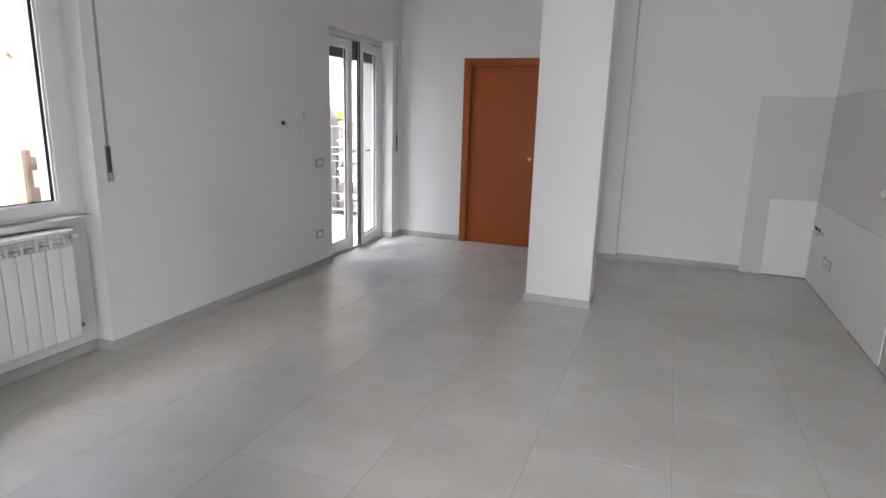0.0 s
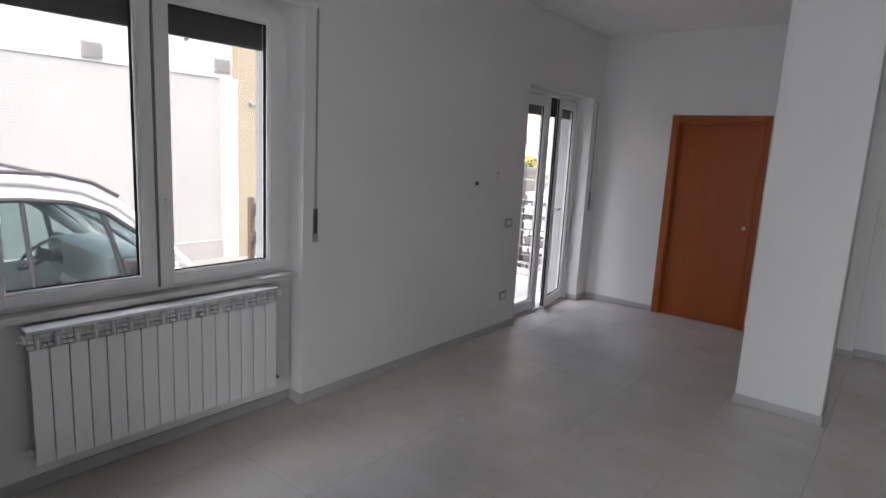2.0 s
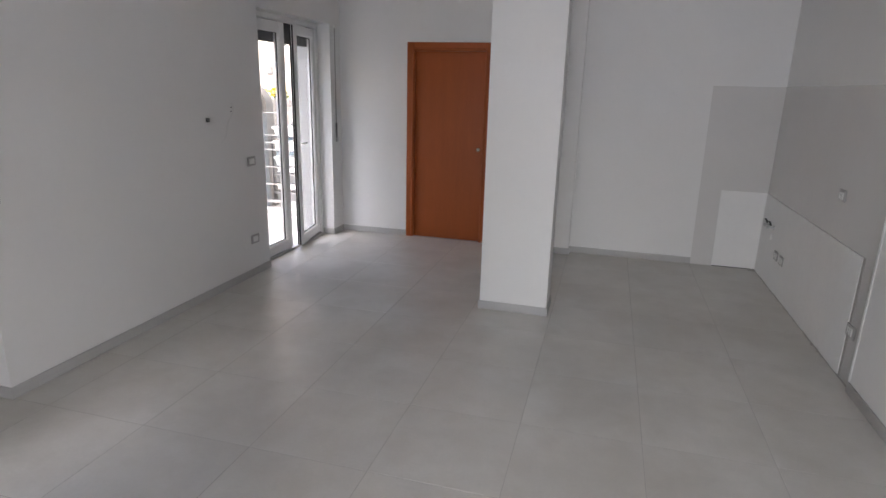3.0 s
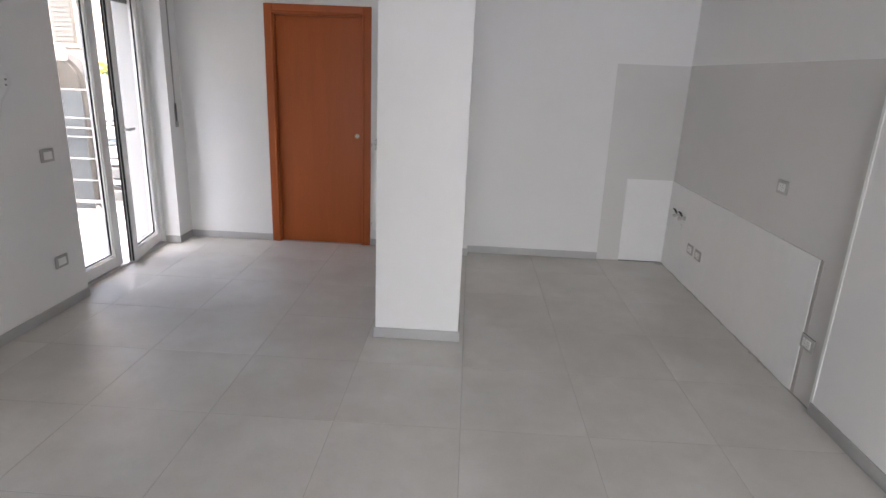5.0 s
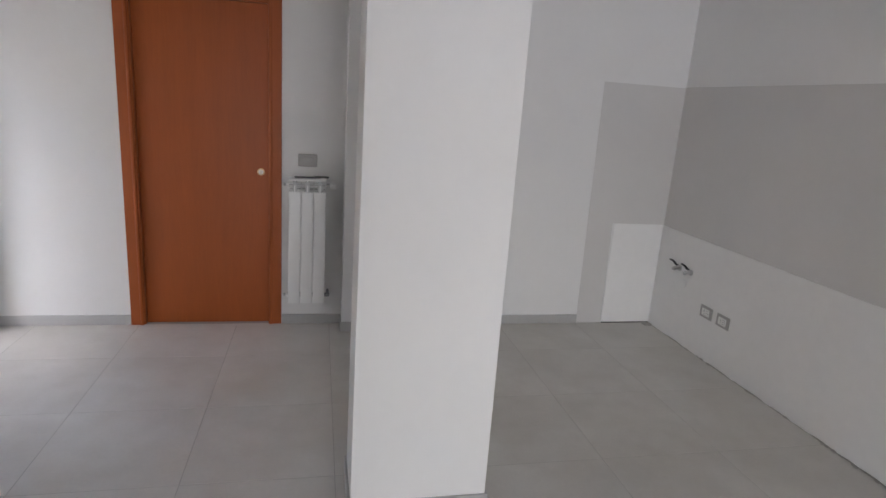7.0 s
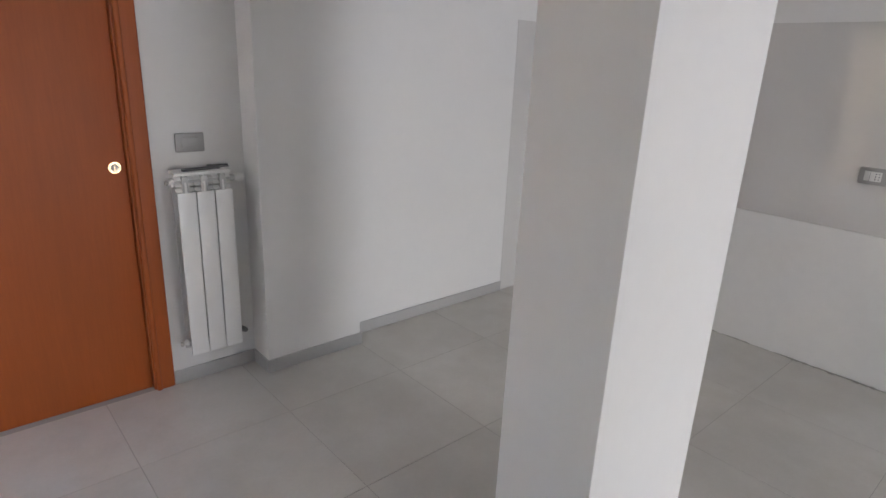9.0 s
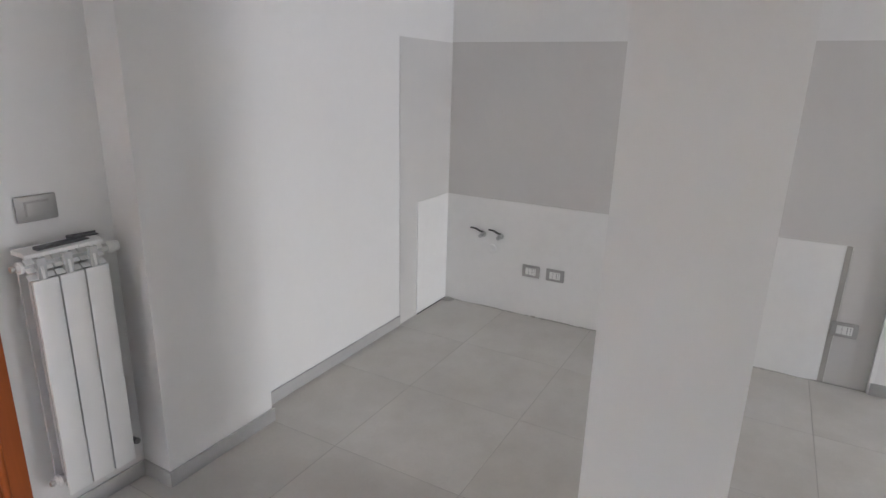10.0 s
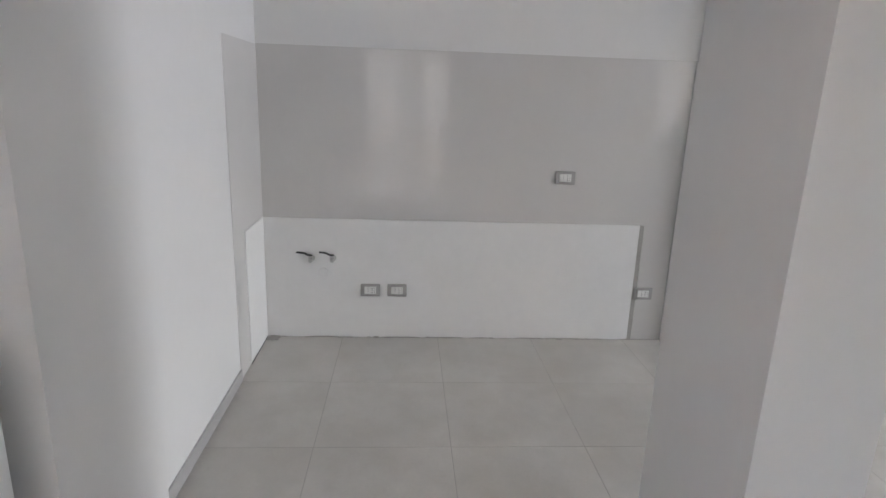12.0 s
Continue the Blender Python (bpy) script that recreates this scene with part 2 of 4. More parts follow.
NY0, NY1 = 0.88, 2.553   # window niche
BY0, BY1 = 5.095, 6.45   # terrace door opening
wall_west = solid("wall_west", boxes(
    (-0.48, 0, SOUTH - 0.3, NY0, -0.15, CEIL),
    (-0.48, 0, NY0, NY1, 2.42, CEIL),
    (-0.48, -0.125, NY0, NY1, -0.15, 0.82),
    (-0.48, 0, NY1, BY0, -0.15, CEIL),
    (-0.48, 0, BY0, BY1, 2.28, CEIL),
    (-0.48, 0, BY1, 7.0, -0.15, CEIL)), M_WALL, "white painted wall with a window niche and a terrace door", "wall")
# west stub and header are added, unseen, to shade the floor under the window
solid("wall_partition", boxes((0, 0.95, 0.10, 0.416, 0, CEIL), (1.68, 2.2, 0.10, 0.416, 0, CEIL), (0.95, 1.68, 0.10, 0.416, 2.40, CEIL)), M_WALL, "white painted partition end by the entrance, with an unseen stub added to block light", "wall")
wall_north = solid("wall_north", boxes(
    (0, 0.86, NORTH_W, 7.0, 0, CEIL), (1.655, 2.12, NORTH_W, 7.0, 0, CEIL), (0.86, 1.655, NORTH_W, 7.0, 2.05, CEIL),
    (2.12, 2.645, 6.54, 7.0, 0, CEIL), (2.645, EAST + 0.3, NORTH_E, 7.0, 0, CEIL)), M_WALL, "white painted wall with a shallow boxed-out column", "wall")
wall_east = solid("wall_east", boxes((EAST, EAST + 0.3, 4.10, NORTH_E, 0, CEIL), (EAST_S, EAST + 0.3, SOUTH - 0.3, 4.10, 0, CEIL)), M_WALL, "white painted wall behind the kitchen fittings", "wall")
# unseen wall; the opening is assumed, sized for the added south lamp
wall_south = solid("wall_south", boxes((0, 1.95, SOUTH - 0.3, SOUTH, 0, CEIL), (3.85, EAST_S, SOUTH - 0.3, SOUTH, 0, CEIL), (1.95, 3.85, SOUTH - 0.3, SOUTH, 2.25, CEIL)), M_WALL, "plain unseen white painted wall with an assumed wide opening", "wall")
pillar = solid("pillar", boxes((2.09, 2.608, 4.708, 5.0, 0, CEIL), bevel=0.0012), M_WALL, "square white painted pillar standing free in the room", "pillar")


# skirting boards
def skirting(rows, label):
    for r in rows:
        solid("baseboard", boxes((*r, 0.0, 0.066), bevel=0.0025), M_SKIRT, label, "skirting")


T = 0.010
skirting([
    (0, T, SOUTH, 0.09), (0, T, 0.426, NY0), (0, T, NY1 - T, BY0), (0, T, BY1, NORTH_W - T),
    (-0.125, -0.125 + T, NY0, NY1 - T), (-0.125, 0, NY1 - T, NY1), (-0.13, T, BY1 - T, BY1), (-0.10, 0, BY0, BY0 + T),
    (0, 0.787, NORTH_W - T, NORTH_W), (1.727, 2.12, NORTH_W - T, NORTH_W), (2.12 - T, 2.12, 6.54 - T, NORTH_W - T),
    (2.12, 2.655, 6.54 - T, 6.54), (2.645, 2.655, 6.54, NORTH_E - T), (2.645, 3.86, NORTH_E - T, NORTH_E),
    (EAST_S - T, EAST_S, SOUTH, 4.10),
], "low grey tile skirting along the white wall")
skirting([(0, 0.95, 0.09, 0.10), (0, 0.95, 0.416, 0.426), (1.68, 2.21, 0.09, 0.10), (1.68, 2.21, 0.416, 0.426), (2.2, 2.21, 0.10, 0.416)], "low grey tile skirting round the partition end and its added stub")
skirting([(2.08, 2.618, 4.698, 4.708), (2.08, 2.618, 5.0, 5.01), (2.08, 2.09, 4.708, 5.0), (2.608, 2.618, 4.708, 5.0)], "low grey tile skirting round the white pillar")

# kitchen wall: grey enamel band that comes down at both ends, bare plaster below
bm = bmesh.new()
E0 = EAST - 0.003
prism(bm, [(6.645, 0.765), (6.645, 1.75), (4.10, 1.75), (4.10, 0.0), (4.30, 0.0), (4.30, 0.765)], "x", E0, EAST - 0.0005)
solid("splashback_east", bm, M_ENAMEL, "glossy light grey enamel band painted on the kitchen wall", "splashback")
bm = bmesh.new()
prism(bm, [(EAST - 0.003, 0.768), (EAST - 0.003, 1.745), (3.845, 1.745), (3.86, 0.082), (3.86, 0.002), (4.06, 0.002), (4.05, 0.768)], "y", NORTH_E - 0.003, NORTH_E - 0.0005)
solid("splashback_north", bm, M_SATIN, "satin light grey enamel strip turning the kitchen corner", "splashback")


def ragged_panel(lo, hi, top, steps, amount):
    rnd = random.Random(4)
    out = [(lo, top), (hi, top)]
    for i in range(steps + 1):
        u = hi + (lo - hi) * i / steps
        out.append((u, -0.003 + rnd.random() * amount))
    return out


bm = bmesh.new()
prism(bm, ragged_panel(4.332, 6.64, 0.763, 46, 0.010), "x", EAST - 0.009, EAST - 0.0005)
solid("plaster_panel_east", bm, M_PLASTER, "bare white plaster below the grey band, ragged at the floor", "plaster")
bm = bmesh.new()
prism(bm, ragged_panel(4.062, EAST - 0.009, 0.766, 8, 0.016), "y", NORTH_E - 0.006, NORTH_E - 0.0005)
solid("plaster_panel_north", bm, M_PLASTER, "bare white plaster patch in the kitchen corner", "plaster")
solid("wall_groove", boxes((EAST - 0.0045, EAST - 0.0008, 4.303, 4.329, 0.0, 0.763)), M_GROUT, "open grey chase running down the kitchen wall", "groove")
bm = boxes((EAST_S - 0.002, EAST - 0.004, 4.1005, 4.109, 0.0, 1.745), (EAST_S - 0.0045, EAST_S - 0.0005, 4.088, 4.109, 0.0, 1.745))
solid("corner_bead", bm, M_PVC, "thin white edge bead down the corner of the kitchen wall", "edge bead")
solid("open_joint", boxes((4.064, EAST - 0.012, NORTH_E - 0.0085, NORTH_E - 0.0062, 0.0, 0.007)), M_DARKP, "dark open joint at the foot of the corner plaster", "joint")
# crumbs of mortar along the unskirted wall foot
bm = bmesh.new()
rnd = random.Random(9)
for i in range(46):
    y = 4.4 + rnd.random() * 2.22
    s = 0.003 + rnd.random() * 0.006
    bmesh.ops.create_icosphere(bm, subdivisions=1, radius=s, matrix=Matrix.Translation((EAST - 0.012 - rnd.random() * 0.012, y, s * 0.4)) @ Matrix.Diagonal((1, 2.5, 0.6, 1)))
for i in range(9):
    s = 0.008 + rnd.random() * 0.01
    bmesh.ops.create_icosphere(bm, subdivisions=1, radius=s, matrix=Matrix.Translation((EAST - 0.03 - rnd.random() * 0.04, 6.57 + rnd.random() * 0.06, s * 0.4)) @ Matrix.Diagonal((1.5, 1.5, 0.5, 1)))
tagged(new("mortar_crumbs", meshed("mortar_crumbs", bm, M_GROUT)), "grey mortar crumbs along the foot of the kitchen wall", "debris", kind="stuff")


# ---- inner door ----
def wooden_door():
    d = tagged(thing("door_1", "closed cherry-veneer sliding door with a round brass pull", "door", (1.257, NORTH_W, 0)), kind="structure")
    x0, x1, top = -0.468, 0.468, 2.12
    w = 0.075

    def casing(bm, a, b, z0, z1):
        box(bm, a, b, -0.014, 0.0, z0, z1, 0.005)
    for name, a, b in (("casing", x0, x0 + w), ("casing", x1 - w, x1)):
        bm = bmesh.new()
        casing(bm, a, b, 0, top)
        inner = b if a < 0 else a
        side = 1 if a < 0 else -1
        rod(bm, (inner - side * 0.008, -0.008, 0), (inner - side * 0.008, -0.008, top - w), 0.012, n=12)
        part(name, bm, M_WOOD, d)
    bm = bmesh.new()
    casing(bm, x0 + w - 0.001, x1 - w + 0.001, top - w, top - 0.001)
    rod(bm, (x0 + w, -0.008, top - w + 0.008), (x1 - w, -0.008, top - w + 0.008), 0.012, n=12)
    part("casing", bm, M_WOOD, d)
    bm = bmesh.new()
    box(bm, x0 + w - 0.004, x0 + w + 0.010, 0.0, 0.12, 0, top - w)
    box(bm, x1 - w - 0.010, x1 - w + 0.004, 0.0, 0.12, 0, top - w)
    box(bm, x0 + w + 0.01, x1 - w - 0.01, 0.0, 0.12, top - w - 0.012, top - w)
    part("jamb", bm, M_WOOD, d)
    part("door_leaf", boxes((x0 + w + 0.012, x1 - w - 0.012, 0.030, 0.070, 0.0015, top - w - 0.014), bevel=0.003), M_WOOD, d)
    bm = bmesh.new()
    rod(bm, (0.338, 0.0305, 1.022), (0.338, 0.024, 1.022), 0.026, 0.024, 28)
    pull = part("door_pull", bm, M_BRASS, d, "round brass pull")
    bm = bmesh.new()
    rod(bm, (0.338, 0.025, 1.022), (0.338, 0.0225, 1.022), 0.016, 0.013, 24)
    part("pull_cup", bm, M_STONE, pull)
    bm = bmesh.new()
    box(bm, 0.336, 0.340, 0.020, 0.023, 1.012, 1.030)
    part("key_slot", bm, M_BRASS, pull)
    return d


wooden_door()
solid("wall_behind_door", boxes((0.8, 1.7, 6.83, 6.99, 0, 2.1)), M_WALL, "plain wall closing the space behind the door", "wall")


# ---- radiators ----
def radiator(name, count, pitch, height, label, face):
    """Cast sections side by side along x, back towards +y, base at z = 0."""
    r = thing(name, label, "radiator")
    depth, head, gap = 0.095, 0.084, 0.0045
    x0 = -count * pitch / 2
    front = -depth
    top = height - head
    bm = bmesh.new()
    box(bm, -pitch / 2 + gap / 2, pitch / 2 - gap / 2, front, front + 0.010, 0.0, top, 0.003)
    me_front = meshed("front_plate", bm, M_RAD)
    bm = bmesh.new()
    box(bm, -0.012, 0.012, front + 0.010, -0.004, 0.01, height - 0.02)
    box(bm, -pitch / 2 + 0.010, pitch / 2 - 0.010, front + 0.030, front + 0.036, 0.02, top - 0.02)
    box(bm, -pitch / 2 + 0.006, pitch / 2 - 0.006, -0.014, -0.006, 0.02, height - 0.04)
    me_fin = meshed("fin", bm, M_RADSHADE)
    # head: a rib over the middle of each plate, a curved cap, slanting louvres out to the neighbours
    bm = bmesh.new()
    cap = [(front + 0.016, height - 0.016), (front + 0.019, height - 0.006), (front + 0.030, height), (-0.004, height), (-0.004, height - 0.014), (front + 0.030, height - 0.014)]
    prism(bm, cap, "x", -pitch / 2 + 0.0008, pitch / 2 - 0.0008)
    rib = [(front + 0.005, top - 0.004), (front + 0.007, top + 0.030), (front + 0.018, height - 0.012), (front + 0.060, height - 0.012), (front + 0.060, top - 0.004)]
    prism(bm, rib, "x", -0.0038, 0.0038)
    me_head = meshed("head_cap", bm, M_RAD)
    bm = bmesh.new()
    for k in range(3):
        z, y = top + 0.002 + 0.024 * k, front + 0.013 + 0.004 * k
        for s in (-1, 1):
            lo, hi = sorted((s * 0.0038, s * (pitch / 2 - 0.002)))
            prism(bm, [(y, z), (y + 0.004, z - 0.002), (y + 0.020, z + 0.010), (y + 0.016, z + 0.013)], "x", lo, hi)
    me_grille = meshed("head_grille", bm, M_RAD)
    for i in range(count):
        x = x0 + pitch * (i + 0.5)
        for nm, me in (("front_plate", me_front), ("fin", me_fin), ("head_cap", me_head), ("head_grille", me_grille)):
            o = new(nm, me)
            o.parent = r
            o.location = (x, 0, 0)
    up = height - 0.045
    for z in (up, 0.045):
        bm = bmesh.new()
        rod(bm, (x0 + 0.002, -0.05, z), (-x0 - 0.002, -0.05, z), 0.016)
        part("header_pipe", bm, M_RADSHADE, r)
    for z in (up, 0.045):
        bm = bmesh.new()
        rod(bm, (x0, -0.05, z), (x0 - 0.010, -0.05, z), 0.019)
        rod(bm, (x0 - 0.010, -0.05, z), (x0 - 0.016, -0.05, z), 0.014, 0.010)
        plug = part("end_plug", bm, M_RAD, r)
        bm = bmesh.new()
        rod(bm, (x0 - 0.016, -0.05, z), (x0 - 0.022, -0.05, z), 0.007)
        rod(bm, (x0 - 0.022, -0.05, z), (x0 - 0.030, -0.05, z), 0.011, 0.009)
        part("bleed_screw", bm, M_STEEL, plug)
    bm = bmesh.new()
    rod(bm, (-x0, -0.05, up), (-x0 + 0.022, -0.05, up), 0.015, n=6)
    rod(bm, (-x0 + 0.012, -0.05, up), (-x0 + 0.012, 0.0, up), 0.010)
    valve = part("valve", bm, M_STEEL, r, "nickel-plated valve")
    bm = bmesh.new()
    rod(bm, (-x0 + 0.022, -0.05, up), (-x0 + 0.032, -0.05, up), 0.016, 0.020, 18)
    rod(bm, (-x0 + 0.032, -0.05, up), (-x0 + 0.060, -0.05, up), 0.020, 0.017, 18)
    part("valve_knob", bm, M_WHITEP, valve)
    bm = bmesh.new()
    rod(bm, (-x0, -0.05, 0.045), (-x0 + 0.028, -0.05, 0.045), 0.014, n=6)
    rod(bm, (-x0 + 0.022, -0.052, 0.045), (-x0 + 0.022, face, 0.045), 0.009)
    rod(bm, (-x0 + 0.022, -0.05, 0.045), (-x0 + 0.022, -0.078, 0.052), 0.013, 0.011)
    part("return_valve", bm, M_MIDP, r)
    for z in (0.12, height - 0.10):
        for sx in (-0.3, 0.3):
            bm = bmesh.new()
            rod(bm, (x0 * sx * 2, -0.03, z), (x0 * sx * 2, face, z), 0.006)
            part("wall_bracket", bm, M_STEEL, r)
    return r


rad = radiator("radiator", 16, 0.0782, 0.615, "long white aluminium radiator under the window", 0.06)
rad.matrix_world = Matrix.Translation((-0.065, 1.719, 0.187)) @ Matrix.Rotation(radians(90), 4, "Z")
part("top_bar", boxes((-0.632, 0.632, -0.110, -0.002, 0.6155, 0.623), bevel=0.003), M_RADTOP, rad)
rad2 = radiator("radiator", 3, 0.0775, 0.818, "narrow white three-section radiator beside the door", 0.05)
rad2.matrix_world = Matrix.Translation((1.889, 6.645, 0.193))

# dark bits left lying on the narrow radiator
for (x, y, l, a, lab) in ((1.890, 6.585, 0.16, 4, "dark metal bracket lying on the radiator"), (1.975, 6.625, 0.09, -6, "thin dark bracket lying on the radiator")):
    bm = bmesh.new()
    box(bm, -l / 2, l / 2, -0.012, 0.012, 0, 0.003, 0.001)
    box(bm, -l / 2, l / 2, 0.010, 0.012, 0.003, 0.010, 0.0008)
    box(bm, -l / 2, -l / 2 + 0.016, -0.012, 0.010, 0.003, 0.008, 0.001)
    o = tagged(new("metal_bracket", meshed("metal_bracket", bm, M_ZINC)), lab, "bracket")
    o.matrix_world = Matrix.Translation((x, y, 1.0115)) @ Matrix.Rotation(radians(a), 4, "Z")


# ---- switches and sockets ----
def wall_plate(name, label, at, turn, kind, group):
    """A plate 120 x 80 mm on a wall; its face looks along local -y."""
    p = thing(name, label, "switch" if kind == "switch" else "socket", at, group, turn)
    bm = bmesh.new()
    box(bm, -0.060, 0.060, -0.009, 0.0, -0.040, 0.040, 0.006)
    part("cover_plate", bm, M_SILVER, p)
    bm = bmesh.new()
    box(bm, -0.036, 0.036, -0.0125, -0.008, -0.0235, 0.0235, 0.002)
    part("insert", bm, M_WHITEP if kind != "switch" else M_SILVER, p)
    if kind == "socket":
        for dx in (0.012,):
            bm = bmesh.new()
            for dz in (-0.013, 0, 0.013):
                rod(bm, (dx, -0.0122, dz), (dx, -0.0136, dz), 0.0028, n=10)
                rod(bm, (dx + 0.014, -0.0122, dz), (dx + 0.014, -0.0136, dz), 0.0022, n=10)
            part("pin_holes", bm, M_DARKP, p)
        part("module_gap", boxes((-0.0125, -0.0115, -0.0130, -0.012, -0.023, 0.023)), M_DARKP, p)
    elif kind == "switch":
        part("rocker", boxes((-0.034, 0.034, -0.0165, -0.012, -0.021, 0.021), bevel=0.002), M_SILVER, p)
    return p


EASTW, NORTHW, WESTW = radians(-90), 0.0, radians(90)
XE = EAST - 0.009
for y, z in ((6.003, 0.317), (5.837, 0.317)):
    wall_plate("wall_socket", "grey and white double socket low on the kitchen wall", (XE, y, z), EASTW, "socket", "kitchen sockets")
wall_plate("wall_socket", "grey and white socket on the grey enamel band", (EAST - 0.003, 4.832, 1.048), EASTW, "socket", "kitchen sockets")
wall_plate("wall_socket", "grey and white socket beside the open wall chase", (EAST - 0.009, 4.262, 0.319), EASTW, "socket", "kitchen sockets")
wall_plate("light_switch", "silver switch plate above the narrow radiator", (1.886, NORTH_W, 1.112), NORTHW, "switch", "")
wall_plate("light_switch", "silver and white switch plate beside the terrace door", (0, 4.881, 1.013), WESTW, "blank", "plates by the terrace door")
wall_plate("wall_socket", "silver and white socket plate low by the terrace door", (0, 4.868, 0.329), WESTW, "blank", "plates by the terrace door")

# small dark cable stub and the scuffed mark of a removed intercom
bm = bmesh.new()
box(bm, -0.0, 0.004, -0.022, 0.022, -0.016, 0.016, 0.002)
stub = tagged(thing("cable_stub", "small black cable outlet on the white wall", "cable outlet", (0, 4.349, 1.383)))
part("plate", bm, M_DARKP, stub)
bm = bmesh.new()
rod(bm, (0.004, -0.008, 0.004), (0.016, -0.010, 0.0), 0.004, n=8)
rod(bm, (0.004, 0.008, 0.004), (0.014, 0.010, 0.006), 0.004, n=8)
part("cable_end", bm, M_MIDP, stub)
bm = bmesh.new()
rnd = random.Random(2)
for i in range(60):
    u = i / 59
    y, z = 4.66 - 0.17 * u * u + 0.02 * math.sin(9 * u), 1.50 - 0.30 * u
    w = 0.010 * (1 - u) + 0.004
    box(bm, 0.0003, 0.0012, y - w, y + w, z - 0.0026, z + 0.0026)
M_SCUFF = material("grey_scuff", (0.735, 0.73, 0.72), 0.8, grain=0.1, scale=60)
solid("wall_scuff", bm, M_SCUFF, "faint grey scuff trailing down the white wall", "scuff")
bm = bmesh.new()
rod(bm, (0, 4.648, 1.47), (0.006, 4.648, 1.47), 0.006, n=10)
rod(bm, (0, 4.646, 1.44), (0.006, 4.646, 1.44), 0.005, n=10)
tagged(new("wall_plugs", meshed("wall_plugs", bm, M_MIDP)), "pair of grey plastic plugs stuck in the wall", "wall plug")


# ---- kitchen stop valves ----
def stop_valve(y, z, reach):
    v = thing("stop_valve", "chrome stop valve with a thin black lever on the kitchen wall", "valve", (XE, y, z), "kitchen stop valves")
    bm = bmesh.new()
    rod(bm, (0, 0, 0), (-0.004, 0, 0), 0.020, n=18)
    rod(bm, (-0.004, 0, 0), (-0.040, 0, 0), 0.010, n=14)
    rod(bm, (-0.036, 0, 0), (-0.058, 0, -0.004), 0.013, 0.012, 14)
    rod(bm, (-0.028, 0, 0), (-0.028, 0, 0.022), 0.006, n=10)
    part("valve_body", bm, M_STEEL, v)
    bm = bmesh.new()
    m = Matrix.Translation((-0.028, 0.0, 0.024))
    box(bm, -0.006, 0.006, -0.008, 0.020, -0.005, 0.004, 0.001, m)
    box(bm, -0.007, 0.007, 0.0, 0.030, -0.004, 0.004, 0.001, m @ Matrix.Translation((0, 0.016, 0.0)) @ Matrix.Rotation(radians(28), 4, "X"))
    box(bm, -0.007, 0.007, 0.0, reach, -0.004, 0.004, 0.001, m @ Matrix.Translation((0, 0.042, 0.0135)) @ Matrix.Rotation(radians(4), 4, "X"))
    part("lever", bm, M_BLACKP, v, "thin black lever")
    return v


stop_valve(6.360, 0.517, 0.045)
stop_valve(6.231, 0.520, 0.038)
bm = bmesh.new()
rod(bm, (XE, 6.290, 0.425), (XE - 0.006, 6.290, 0.425), 0.032, 0.028, 20)
rod(bm, (XE - 0.006, 6.290, 0.425), (XE - 0.007, 6.290, 0.425), 0.006, n=10)
tagged(new("drain_cap", meshed("drain_cap", bm, M_PLASTER)), "white plastered-over drain cap in the kitchen wall", "drain cap")


# ---- roller shutter belts ----
def shutter_belt(y, top, z1, z0, label):
    b = thing("shutter_belt", label, "shutter belt", (0, y, z0))
    part("belt", boxes((0.0005, 0.0045, -0.009, 0.009, z1 - z0 - 0.02, top - z0), bevel=0.001), M_BELT, b)
    bm = bmesh.new()
    box(bm, 0.0, 0.007, -0.017, 0.017, 0.0, z1 - z0, 0.002)
    part("winder_plate", bm, M_MIDP, b, "grey winder plate")
    part("winder_slot", boxes((0.0065, 0.0085, -0.010, 0.010, 0.055, z1 - z0 - 0.008)), M_DARKP, b)
    part("winder_box", boxes((0.006, 0.016, -0.016, 0.016, 0.002, 0.05), bevel=0.003), M_SILVER, b)
    part("belt_guide", boxes((0.0, 0.012, -0.014, 0.014, top - z0 - 0.012, top - z0 + 0.012), bevel=0.002), M_WHITEP, b)


shutter_belt(2.645, 2.44, 1.255, 1.045, "grey shutter belt running into a winder beside the window")
shutter_belt(6.560, 2.26, 1.255, 1.045, "grey shutter belt running into a winder by the terrace door")


# ---- windows ----
def pane(parent, x, y0, y1, z0, z1):
    g = part("pane", boxes((x - 0.010, x + 0.010, y0 - 0.006, y1 + 0.006, z0 - 0.006, z1 + 0.006)), M_GLASS, parent)
    g.visible_shadow = False
    bm = bmesh.new()
    ring(bm, x + 0.010, x + 0.014, y0 - 0.006, y1 + 0.006, z0 - 0.006, z1 + 0.006, 0.020, bevel=0)
    part("gasket", bm, M_GASKET, parent)


def sash(parent, x0, x1, y0, y1, z0, z1, gy0, gy1, gz0, gz1, name="sash"):
    bm = bmesh.new()
    box(bm, x0, x1, y0, gy0, z0, z1, 0.006)
    box(bm, x0, x1, gy1, y1, z0, z1, 0.006)
    box(bm, x0 + 0.001, x1 - 0.001, gy0 - 0.004, gy1 + 0.004, gz1, z1 - 0.001, 0.006)
    box(bm, x0 + 0.001, x1 - 0.001, gy0 - 0.004, gy1 + 0.004, z0 + 0.001, gz0, 0.006)
    s = part(name, bm, M_PVC, parent)
    bm = bmesh.new()
    ring(bm, x1 - 0.022, x1 - 0.010, gy0 - 0.001, gy1 + 0.001, gz0 - 0.001, gz1 + 0.001, 0.014, bevel=0.003)
    part("glazing_bead", bm, M_PVC, s)
    pane(s, (x0 + x1) / 2 - 0.012, gy0 + 0.004, gy1 - 0.004, gz0 + 0.004, gz1 - 0.004)
    return s


